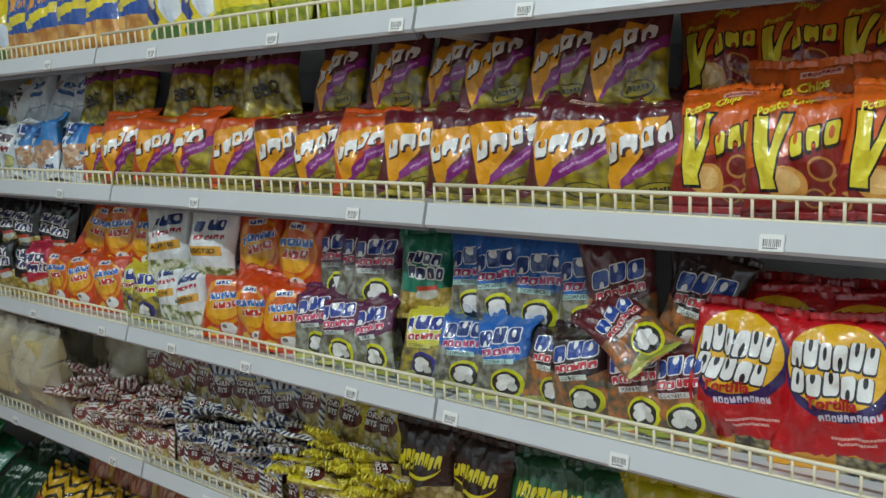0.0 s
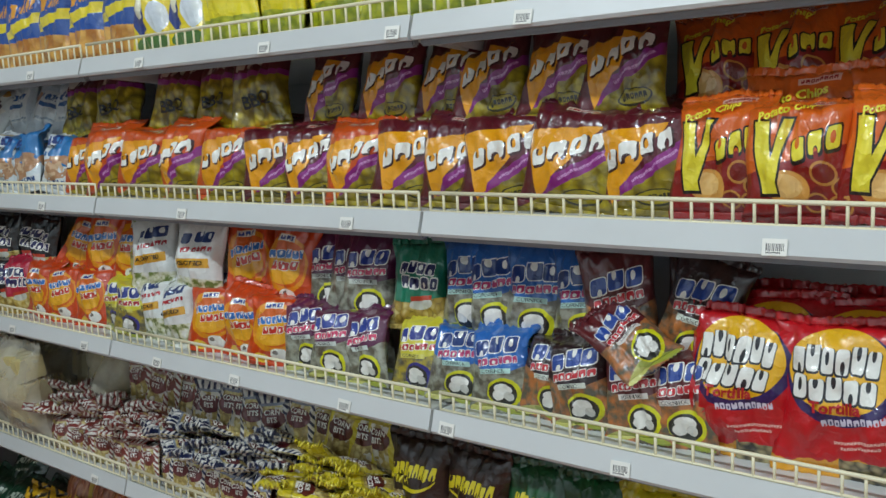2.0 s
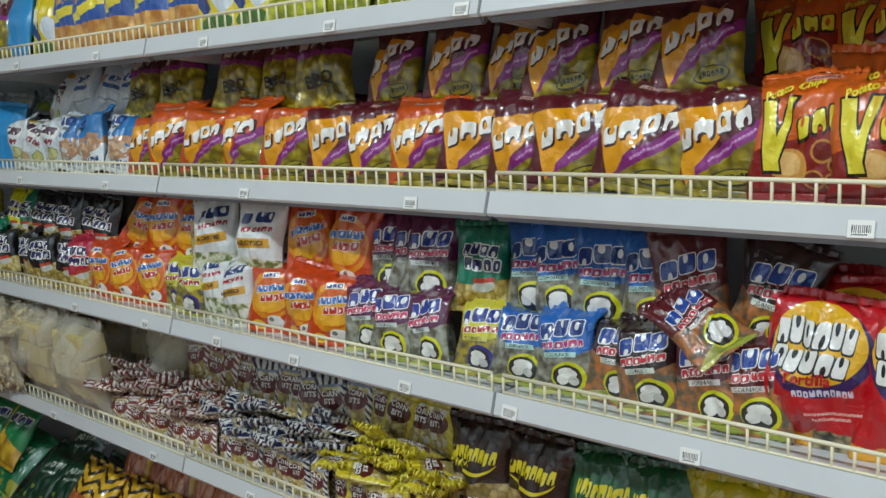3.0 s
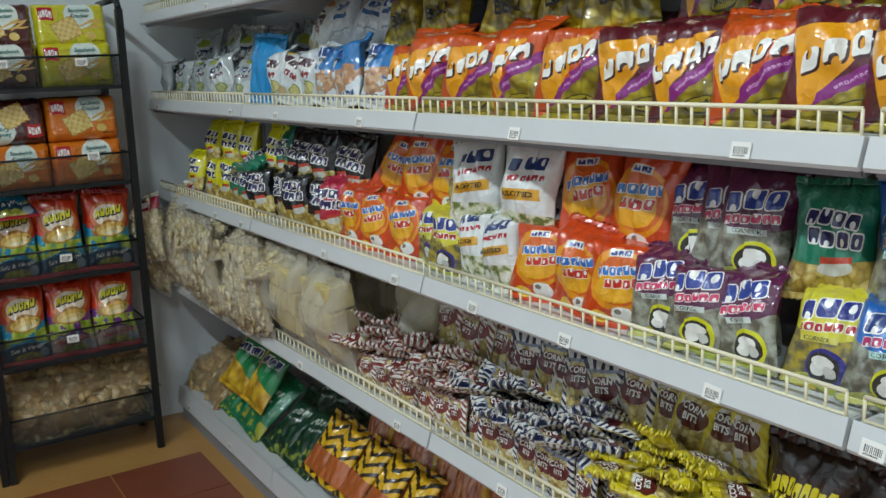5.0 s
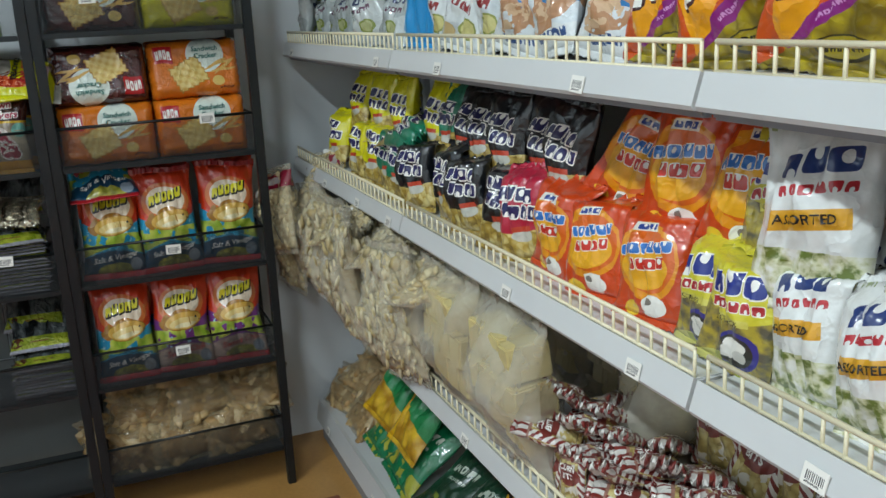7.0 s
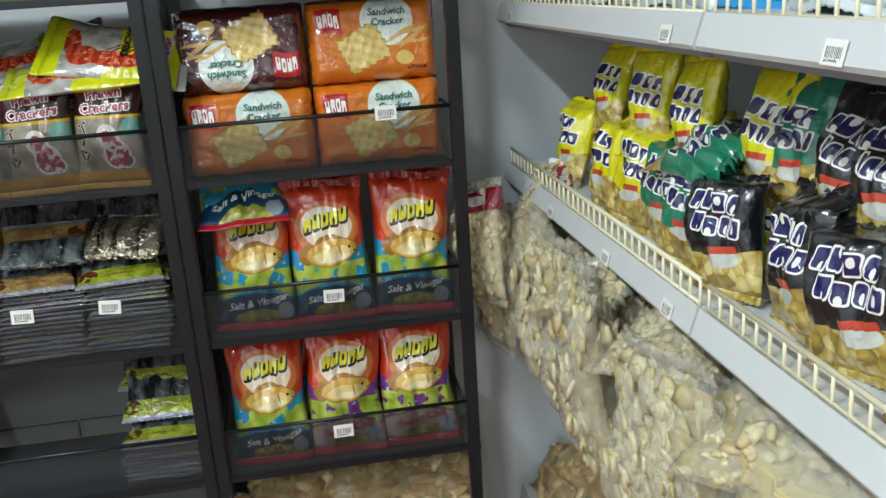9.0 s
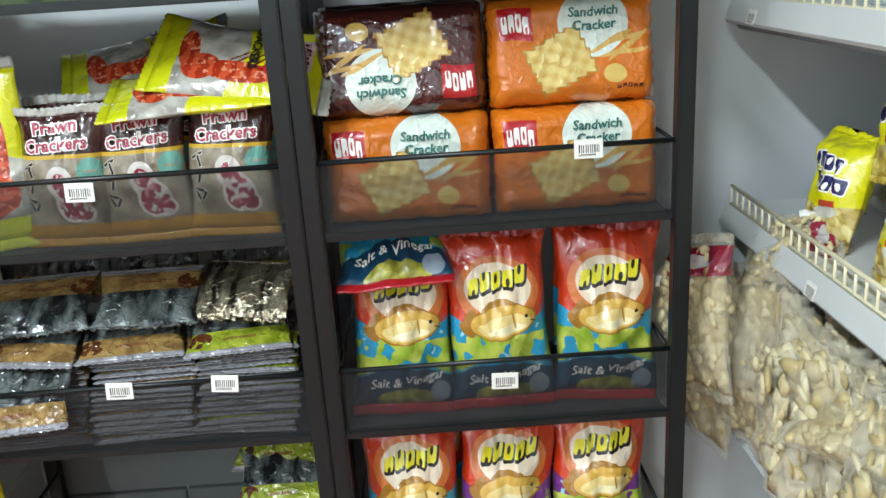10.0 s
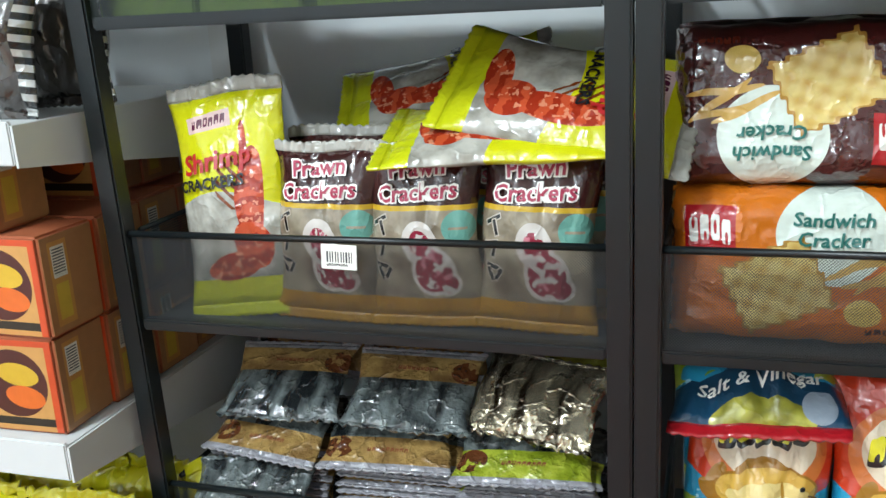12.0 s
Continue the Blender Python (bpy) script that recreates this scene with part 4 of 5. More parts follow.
put("bluebag", -2.55, 1.335, B, yaw=12, lean=12, roll=3, size=1.0)
put("bluebag", -2.44, 1.375, B + 0.035, yaw=2, lean=16, roll=82, size=1.0)
for x, key, roll, lean in ((-1.93, "white_back", -10, 22), (-2.06, "white_back", 8, 28), (-2.19, "white_back", -16, 20), (-2.33, "clover2", 14, 26)):
    put(key, x, 1.39 + jit(0.01), B + 0.105, yaw=jit(14), lean=lean, roll=roll, size=0.95)
    put("white_back", x, 1.35, B + 0.03, yaw=jit(20), lean=84, roll=jit(30), size=0.9)
    put("clover", x, 1.45, B, yaw=jit(20), lean=8, size=0.95)
for x, roll in ((-2.67, 12), (-2.78, -14), (-2.89, 18), (-3.0, -8), (-3.12, 16), (-3.24, -18), (-3.35, 8)):
    put("silver", x, 1.315 + jit(0.012), B, yaw=jit(24), lean=16 + jit(10), roll=roll, size=0.84, fold=True)
for x in (-2.62, -2.72, -2.82, -2.93, -3.04, -3.16, -3.29):
    put("silver", x, 1.44 + jit(0.015), B + 0.03, yaw=jit(20), lean=14 + jit(8), roll=jit(22), size=1.05)

# --- wall shelf C ---
C = DECKS["C"]
FRONT_C = [(-0.308, "corn_red"), (-0.366, "corn_red"), (-0.46, "corn_black"), (-0.527, "corn_black"), (-0.605, "corn_blue"), (-0.693, "corn_blue"), (-0.78, "corn_yellow"), (-0.879, "corn_purple"), (-0.964, "corn_purple"),
           (-1.039, "corn_purple"), (-1.119, "cracker"), (-1.213, "cracker"), (-1.314, "cracker"), (-1.401, "assorted"), (-1.506, "assorted"), (-1.607, "corn_yellow"), (-1.665, "corn_yellow"), (-1.772, "cracker"), (-1.882, "cracker"),
           (-2.005, "cracker"), (-2.085, "nut_red"), (-2.165, "nut_black"), (-2.29, "nut_black"), (-2.40, "nut_black"), (-2.53, "nut_black"), (-2.645, "nut_green"), (-2.755, "nut_green"), (-2.87, "nut_yellow"), (-2.98, "nut_yellow"), (-3.17, "nut_yellow")]
for x, key in FRONT_C:
    near = x > -2.05
    put(key, x, 1.305 + jit(0.008), C, yaw=jit(15) + 8, lean=10 + jit(6), roll=jit(8), size=(0.84 if key == "cracker" else 0.82) if near else 0.95, wide=1.12 if key == "cracker" else 1.0, fold=True)
BACK_C = [(-0.30, "corn_black"), (-0.329, "corn_black"), (-0.414, "corn_red"), (-0.488, "corn_blue"), (-0.584, "corn_blue"), (-0.643, "corn_blue"), (-0.701, "corn_blue"), (-0.80, "nut_green"), (-0.925, "corn_purple"), (-0.965, "corn_purple"),
          (-1.027, "corn_purple"), (-1.141, "cracker"), (-1.244, "cracker"), (-1.60, "corn_yellow"), (-1.66, "cracker"), (-1.775, "cracker"), (-1.93, "cracker"),
          (-2.04, "nut_black"), (-2.12, "nut_black"), (-2.225, "nut_black"), (-2.33, "nut_black"), (-2.42, "nut_black"), (-2.50, "nut_green"), (-2.57, "nut_yellow"), (-2.72, "nut_yellow"), (-2.90, "nut_yellow"), (-3.08, "nut_yellow")]
ROLLS = {-1.93: 27, -1.775: 6, -0.329: 16, -1.141: 9, -0.414: -7}
for x, key in BACK_C:
    put(key, x, 1.352 + jit(0.008), C + 0.098, yaw=jit(12) + 8, lean=14 + jit(5), roll=ROLLS.get(x, jit(8)), size=1.0 if key == "cracker" else 0.9, wide=1.1 if x == -1.141 else 1.0)
    put(key, x + jit(0.02), 1.37, C, yaw=jit(15), lean=10, size=0.85, fold=True)
for x, yaw, roll in ((-1.52, 16, -3), (-1.38, 12, 5)):
    put("assorted", x, 1.325, C + 0.085, yaw=yaw, lean=9, roll=roll, size=0.98, wide=1.06)
for x in (-1.57, -1.49, -1.42, -1.34):
    put("assorted", x, 1.385, C, yaw=jit(12), lean=8, size=0.95)
put("corn_red", -0.335, 1.29, C + 0.115, yaw=16, lean=52, roll=-48, size=0.74)
put("nut_green", -2.76, 1.345, C + 0.125, yaw=-14, lean=66, roll=74, size=1.05)
put("nut_yellow", -2.8, 1.345, C + 0.09, yaw=20, lean=76, roll=20)
put("nut_yellow", -2.98, 1.345, C + 0.09, yaw=-20, lean=76, roll=10)
put("cashew", -3.22, 1.42, C + 0.02, yaw=10, lean=40, roll=10, size=0.5)
for x in (-0.24, -0.112, 0.03):
    put("tortilla", x, 1.315, C, yaw=jit(4) + 4, lean=8, roll=1 + jit(2), size=0.88, wide=1.03)
for x in (-0.215, -0.095, 0.03):
    for j in range(2):
        put("tortilla", x + jit(0.01), 1.385 + 0.06 * j, C, yaw=jit(4), lean=7, roll=jit(3), size=0.93)

# --- top shelf A ---
A = DECKS["A"]
for x, key in ((-0.5, "top_yellow"), (-0.64, "top_yellow"), (-0.78, "top_yellow"), (-0.93, "top_yellow"), (-1.07, "top_yellow"), (-1.2, "top_yellow"), (-1.33, "top_char"), (-1.45, "top_char"), (-1.57, "top_blue"),
               (-1.7, "top_blue"), (-1.82, "top_blue"), (-1.95, "top_blue"), (-2.08, "top_blue"), (-2.21, "top_char"), (-2.34, "bluebag"), (-2.47, "chipBBQ"), (-2.6, "bluebag"), (-2.73, "clover2"), (-2.88, "silver"), (-3.03, "silver"), (-3.18, "silver"), (-3.33, "silver"), (-0.35, "top_yellow"), (-0.2, "top_yellow")):
    put(key, x, 1.325 + jit(0.01), A, yaw=jit(10), lean=10, roll=jit(5))
    put(key, x + 0.03, 1.40 + jit(0.01), A, yaw=jit(10), lean=9, roll=jit(5))

# --- shelf D ---
D = DECKS["D"]
rows = (("red", -2.0, -1.52), ("blue", -1.52, -1.14), ("yellow", -1.14, -0.80))
for c, x0, x1 in rows:
    n = round((x1 - x0) / 0.058)
    for i in range(n):
        x = x0 + (i + 0.5) * (x1 - x0) / n
        for j in range(4):
            put("bits_" + c, x + jit(0.012), 1.285 + 0.03 * j, D, yaw=jit(16), lean=6 + jit(6), roll=jit(9), size=0.85 + jit(0.06), fold=j == 0)
        for j in range(3):
            put("bits_" + c, x + jit(0.03), 1.325 + 0.035 * j + jit(0.02), D + 0.088 + 0.012 * j + jit(0.008), yaw=180 + jit(60), lean=66 + jit(16), roll=jit(25), size=0.85)
        for j in range(3 if x > -1.78 else 0):
            put("bits_" + c, x + jit(0.01), 1.385 + 0.03 * j + jit(0.012), D + 0.115 + jit(0.012), yaw=jit(18), lean=13 + jit(7), roll=jit(11), size=1.06)
            put("bits_" + c, x + jit(0.01), 1.44 + 0.03 * j, D, yaw=jit(8), lean=12, roll=jit(5))
for i, (x, c) in enumerate(((-0.79, "brown"), (-0.67, "brown"), (-0.553, "green"), (-0.448, "green"), (-0.345, "yellow"), (-0.22, "yellow"), (-0.08, "brown"), (0.05, "brown"))):
    for j in range(3):
        put("coat_" + c, x + jit(0.01), 1.31 + 0.06 * j, D + (0.05 if j == 0 else 0.08), yaw=jit(6), lean=10 + jit(3), roll=jit(4), size=1.05)
    put("coat_" + c, x, 1.34, D + 0.025, yaw=jit(8), lean=85)
# heap of clear food bags
HEAP = (
    (-2.96, 1.235, 0.0, 10, -4, 6, "chicharon", 0.97), (-2.74, 1.225, -0.005, -6, -5, -4, "chicharon", 0.95), (-2.49, 1.24, -0.005, 6, -3, -6, "chicharon", 0.9), (-3.19, 1.25, 0.0, 14, -3, -6, "cashew", 0.85),
    (-2.82, 1.32, 0.02, 0, 0, 3, "cashew", 0.88), (-3.05, 1.33, 0.02, 0, 0, 3, "cashew", 0.88), (-2.58, 1.33, 0.02, 0, 0, 3, "cashew", 0.88),
    (-3.1, 1.46, 0.0, 0, 6, 3, "cashew", 0.85), (-2.85, 1.47, 0.0, 0, 6, 3, "cashew", 0.85), (-2.6, 1.47, 0.0, 0, 6, 3, "cashew", 0.85), (-3.3, 1.44, 0.0, 0, 6, 3, "cashew", 0.8),
    (-3.19, 1.16, 0.10, 12, 4, -12, "cashew_label", 0.92), (-3.31, 1.19, -0.03, 16, 4, 8, "cashew_label", 0.92),
    (-2.93, 1.21, 0.215, -10, 60, 66, "cashew_tag", 0.86), (-2.70, 1.24, 0.22, 8, 62, 72, "cashew", 0.66), (-2.46, 1.24, 0.215, 14, 62, 78, "cashew_tag", 0.9), (-3.26, 1.24, 0.27, 0, 50, 50, "cashew_label", 0.7))
for x, y, z, yaw, lean, roll, key, s in HEAP:
    put(key, x, y, D + z, yaw, lean, roll, s)

# clear bags of pale wafer blocks
M_WAFER = paint("pale_wafer", "d9c88c", 0.6, vary=0.12, crinkle=0.5, scale=70.0)
k = Ink("hazy_film", srgb("d9d4c4"), 1.0, rough=0.22, film=0.5, crinkle=0.9, scale=22.0, coords="object")
M_HAZE = k.done(alpha=k.m("MULTIPLY_ADD", k.m("POWER", k.noise(9.0, 4.0), 1.5), 0.85, 0.08), spread=0.008)


def wafer_bag(x, y, z, yaw, lean, w=0.2, h=0.24, d=0.13, seed=1.0):
    ob = thing("wafer_bag", "clear plastic bag filled with pale square wafers", "food bag", "wafer bags", m=pose(x, y, z, -lean, 0, yaw))
    for i in range(4):
        for j in range(3):
            sx, sz = w * 0.178, h * 0.235
            deep = d * (0.17, 0.29, 0.26)[j]
            bm = slab(-sx / 2, sx / 2, -deep, deep, 0, sz, 0.003)
            q = part("wafer_block", bm, M_WAFER, ob)
            q.matrix_basis = pose((i - 1.5) * w * 0.19 + jit(0.004), jit(0.004), 0.05 + j * h * 0.25, jit(4), jit(5), jit(9))
    part("film", bag_mesh("film", M_HAZE, w * 1.12, h * 1.12, d, seed, 14, 18, rough=1.4), None, ob, "hazy clear plastic film")


for i, x in enumerate((-2.07, -2.30)):
    wafer_bag(x, 1.285, D + 0.002, jit(6), -4, w=0.225, seed=2.0 + i)
    wafer_bag(x, 1.48, D + 0.002, jit(6), 6, seed=5.0 + i)
wafer_bag(-1.89, 1.43, D + 0.002, 4, 2, seed=8.0)

# --- base shelf E ---
E_ = DECKS["E"]
for x, y, z, yaw, lean, roll, key in ((-2.98, 1.30, 0.0, 20, 48, 20, "curl_green"), (-2.80, 1.29, 0.01, 12, 46, 16, "curl_green"), (-2.62, 1.30, 0.0, 8, 50, 12, "curl_dark"), (-2.45, 1.30, 0.01, 6, 50, 6, "curl_dark"), (-2.3, 1.32, 0.02, 6, 48, 6, "curl_dark"),
                                      (-3.0, 1.32, 0.085, 18, 34, 14, "chippy"), (-2.79, 1.31, 0.095, 10, 36, 10, "chippy"), (-2.55, 1.42, 0.05, 6, 34, 6, "curl_dark"),
                                      (-2.33, 1.30, 0.04, 8, 40, 8, "tiger"), (-2.21, 1.29, 0.05, 8, 42, 4, "tiger"), (-2.10, 1.29, 0.05, 4, 42, 8, "tiger"), (-1.98, 1.29, 0.05, 4, 42, 4, "tiger"), (-1.86, 1.29, 0.05, 4, 42, 4, "tiger")):
    put(key, x, y, E_ + z, yaw, lean, roll)
for i in range(8):
    put("noodle", -2.16 + i * 0.11, 1.40 + jit(0.01), E_ + 0.08, 6, 22 + jit(4), jit(5))
    put("noodle", -2.16 + i * 0.11, 1.36, E_, 6, 30, jit(5))
for x, y, z, yaw, lean in ((-3.3, 1.29, 0.0, 10, 40), (-3.16, 1.29, 0.0, -8, 46), (-3.24, 1.32, 0.07, 20, 60), (-3.1, 1.34, 0.07, 12, 58), (-3.33, 1.38, 0.06, 0, 50)):
    put("cake", x, y, E_ + z, yaw, lean, jit(8), 1.05)

# ---------- the two black wire racks ----------
k = Ink("black_mesh_sheet", srgb("2b3133"), 1.0, rough=0.4, film=0.0, crinkle=0.0, coords="object")
sep = k.n.new("ShaderNodeSeparateXYZ")
k.link(k.obj, sep.inputs[0])
pitch = 2 * math.pi / 0.0027
gy = k.m("ABSOLUTE", k.m("SINE", k.m("MULTIPLY", k.m("ADD", sep.outputs[1], sep.outputs[2]), pitch / 2)))
gz = k.m("ABSOLUTE", k.m("SINE", k.m("MULTIPLY", k.m("SUBTRACT", sep.outputs[1], sep.outputs[2]), pitch / 2)))
M_MESH = k.done(alpha=k.m("LESS_THAN", k.m("MINIMUM", gy, gz), 0.26))
M_TRAY = paint("grey_tray_sheet", "4a4f51", 0.45)

RX, RD = -3.145, 0.27
LEVELS = [0.113, 0.376, 0.645, 0.932, 1.235]


def display_rack(y0, y1, top, label):
    ob = thing("display_rack", label, "display rack", "display racks", m=pose(RX, 0, 0))
    slope = 0.034

    def fx(z):
        return (z - 0.75) * slope
    for y in (y0 + 0.011, y1 - 0.011):
        bm = slab(-0.011, 0.011, y - 0.011, y + 0.011, 0, top - 0.03, 0.002)
        for v in bm.verts:
            v.co.x += fx(v.co.z)
        part("post", bm, M_DARK, ob)
        part("post", slab(-RD - 0.011, -RD + 0.011, y - 0.011, y + 0.011, 0, top - 0.03, 0.002), M_DARK, ob)
        bm = bmesh.new()
        pts = [Vector((fx(top) - 0.0, y, top - 0.03)), Vector((fx(top) - 0.012, y, top - 0.008)), Vector((fx(top) - 0.035, y, top)), Vector((-RD + 0.035, y, top)), Vector((-RD + 0.012, y, top - 0.008)), Vector((-RD, y, top - 0.03))]
        for a, b in zip(pts, pts[1:]):
            rod(a, b, 0.010, 8, bm)
        part("top_hoop", bm, M_DARK, ob, smooth=True)
    for z in LEVELS:
        f = fx(z)
        tray = part("tray", slab(-RD, f - 0.006, y0 + 0.024, y1 - 0.024, z - 0.007, z - 0.002), M_TRAY, ob, "dark grey steel tray")
        part("front_bar", slab(f - 0.008, f + 0.006, y0 + 0.023, y1 - 0.023, z - 0.008, z + 0.004, 0.002), M_DARK, tray)
        part("lip_rail", rod((f + 0.004, y0 + 0.02, z + 0.095), (f + 0.004, y1 - 0.02, z + 0.095), 0.0035, 8), M_DARK, tray, smooth=True)
        part("mesh_front", slab(f + 0.002, f + 0.003, y0 + 0.022, y1 - 0.022, z + 0.002, z + 0.095), M_MESH, tray, "fine black wire mesh")
        for y in (y0 + 0.023, y1 - 0.024):
            part("mesh_side", slab(-RD + 0.012, f - 0.013, y, y + 0.001, z + 0.002, z + 0.095), M_MESH, tray, "fine black wire mesh")
            part("side_rail", rod((-RD + 0.01, y, z + 0.095), (f - 0.012, y, z + 0.095), 0.003, 6), M_DARK, tray, smooth=True)
    return ob


display_rack(0.632, 1.122, 1.50, "black metal display rack with mesh trays of crackers and chips")
display_rack(0.108, 0.630, 1.62, "black metal display rack with mesh trays of seaweed packs")


def rack_tag(y, z):
    price_tag(pose(RX + (z - 0.75) * 0.034 + 0.0085, y, z, 0, 0, 90) @ pose(0, 0, 0, jit(6), jit(4), 0), "rack price tags")


for y, z in ((0.991, 1.012), (0.875, 0.70), (0.868, 0.434), (0.36, 1.0), (0.36, 0.725), (0.50, 0.725), (0.985, 1.30), (0.76, 1.30)):
    rack_tag(y, z)


# --- cracker packs: wrapped slugs with sealed ends ---
def cracker_ink(name, base, flip=False):
    k = Ink(name, srgb(base), 0.68, rough=0.2, film=0.9, crinkle=0.9)
    k.lay(k.box(0.16, 0.5, 0.2, 0.2), srgb("b3161f")).lay(k.mark(0.16, 0.5, 0.17, 0.12, 4, 0, 0), WHITE)
    k.lay(k.ell(0.62, 0.48, 0.21, 0.21), srgb("e2ece0"))
    k.lay(k.side(0.7, 0.33, 0.96, 0.5), k.col)
    dx, dy = k.turn(0.42, 0.26, 24)
    wave = k.m("MULTIPLY_ADD", k.m("COSINE", k.m("MULTIPLY", k.m("ADD", dx, dy), 95.0)), 0.008, 0.158)
    wide = k.m("MULTIPLY_ADD", k.m("COSINE", k.m("MULTIPLY", k.m("SUBTRACT", dx, dy), 95.0)), 0.008, 0.178)
    bis = k.both(k.m("LESS_THAN", k.m("ABSOLUTE", dx), wide), k.m("LESS_THAN", k.m("ABSOLUTE", dy), wave))
    for sx, sy, sa in ((0.72, 0.36, 28), (0.78, 0.37, 16), (0.82, 0.33, 38), (0.8, 0.29, 8)):
        k.lay(k.ell(sx, sy, 0.15, 0.016, sa), srgb("d9ae5c"))
    k.lay(bis, srgb("b98a3a"))
    inner = k.both(k.m("LESS_THAN", k.m("ABSOLUTE", dx), k.m("SUBTRACT", wide, 0.012)), k.m("LESS_THAN", k.m("ABSOLUTE", dy), k.m("SUBTRACT", wave, 0.012)))
    dimple = k.m("MULTIPLY", k.m("SINE", k.m("MULTIPLY", dx, 62.0)), k.m("SINE", k.m("MULTIPLY", dy, 62.0)))
    k.lay(inner, srgb("e8cf80")).lay(k.both(inner, k.m("MULTIPLY_ADD", dimple, 0.5, 0.25)), srgb("c99a3c"))
    k.lay(k.ell(0.74, 0.16, 0.07, 0.055, -20), srgb("e3c268"))
    k.lay(k.mark(0.83, 0.08, 0.16, 0.03, 5, 0, 0), srgb("5d2313"))
    return k.done()


M_CR = {"orange": cracker_ink("orange_cracker_wrap", "d8741a"), "brown": cracker_ink("brown_cracker_wrap", "4a1c1a"), "lime": cracker_ink("lime_cracker_wrap", "cdc51f")}
CR = {}


def cracker_pack(colour, y, z, lean=8.0, upside=False, x=RX - 0.045):
    """A cracker pack facing +x."""
    w, h, d = 0.215, 0.138, 0.05
    if colour not in CR:
        def spec_point(px, pz):
            u, v = px / (w / 2), pz / h
            return block_point(u, v, -1, w, h, d)
        CR[colour] = (block_mesh("wrapper", M_CR[colour], w, h, d),
                      letters("Sandwich\nCracker", 0.017, lambda a, b: spec_point(a + 0.12 * w, b + h * 0.74) + Vector((0, -0.0022, 0)), INK_TEAL, bold=0.0004, lean=0.1))
    m = pose(x, y, z, 0, 0, 90) @ pose(0, 0, 0, -lean, 0, jit(2))
    if upside:
        m = m @ pose(0, 0, h, 0, 180, 0)
    ob = thing("cracker_pack", "%s wrapped sandwich cracker pack on the rack" % colour, "cracker pack", "cracker packs", m=m)
    part("wrapper", CR[colour][0], None, ob)
    part("lettering", CR[colour][1], None, ob, "dark green words")
    return ob


def block_point(u, v, side, w, h, d):
    """A boxy wrapped pack: flat front, rounded rim, flattened seals at both sides."""
    au = min(1.0, abs(u))
    end = max(0.0, min(1.0, (1 - au) / 0.14)) ** 0.45
    rim = max(0.0, min(1.0, min(v, 1 - v) / 0.16)) ** 0.4
    n = noise.noise((u * 3, v * 3, side * 4.0 + w * 50))
    t = d / 2 * end * rim * (1 + 0.08 * n) + 0.0008 + 0.003 * abs(noise.noise((u * 8, v * 9, 2.0))) * (1 - end)
    zz = h * v + 0.02 * h * noise.noise((u * 4, 1.0, v)) + (1 - end) * 0.04 * h * (0.5 - v)
    pull = 1 - 1.8 * abs(noise.noise((u * 2.2 + v * 3.0 + w * 9, v * 6.5, side * 3.0)))
    tuck = 1 - 2 * abs(noise.noise((u * 9.0, v * 2.5 + 4.0, side * 2.0)))
    t += (0.0022 * pull + 0.0018 * tuck * (1 - 0.6 * rim)) * end * rim
    fin = 0.004 * math.sin(v * 40 + noise.noise((v * 5, 0.3, u)) * 4) * (1 - end)
    return Vector((u * w / 2 * (1 + 0.02 * noise.noise((v * 4, 2.0, u))), side * max(t, 0.0008) + fin, zz))


def block_mesh(name, mat, w, h, d, nu=44, nv=30):
    bm = bmesh.new()
    uv = bm.loops.layers.uv.new("UVMap")
    grid = [[[bm.verts.new(block_point(2 * i / nu - 1, j / nv, s, w, h, d)) for i in range(nu + 1)] for j in range(nv + 1)] for s in (-1, 1)]
    for g in grid:
        for j in range(nv):
            for i in range(nu):
                q = [(i, j), (i + 1, j), (i + 1, j + 1), (i, j + 1)]
                f = bm.faces.new([g[b][a] for a, b in q])
                for lp, (a, b) in zip(f.loops, q):
                    lp[uv].uv = (a / nu, b / nv)
    rim = [(0, j) for j in range(nv)] + [(i, nv) for i in range(nu)] + [(nu, j) for j in range(nv, 0, -1)] + [(i, 0) for i in range(nu, 0, -1)]
    for (a, b), (c, e) in zip(rim, rim[1:] + rim[:1]):
        f = bm.faces.new((grid[0][b][a], grid[0][e][c], grid[1][e][c], grid[1][b][a]))
        for lp, (p, q) in zip(f.loops, ((a, b), (c, e), (c, e), (a, b))):
            lp[uv].uv = (p / nu, q / nv)
    return mesh_of(bm, name, mat)


z2, z1 = LEVELS[3], LEVELS[4]
for y, top in ((0.765, "brown"), (0.985, "orange")):
    cracker_pack("orange", y, z2, 6)
    cracker_pack(top, y, z2 + 0.138, 10, top == "brown", RX - 0.06)
    cracker_pack("orange", y, z2, 6, x=RX - 0.12)
    cracker_pack(top, y, z2 + 0.138, 6, x=RX - 0.13)
for y, c in ((0.765, "brown"), (0.985, "lime")):
    cracker_pack(c, y, z1, 6)
    cracker_pack(c, y, z1 + 0.12, 12, x=RX - 0.065)
    cracker_pack(c, y, z1, 6, x=RX - 0.12)


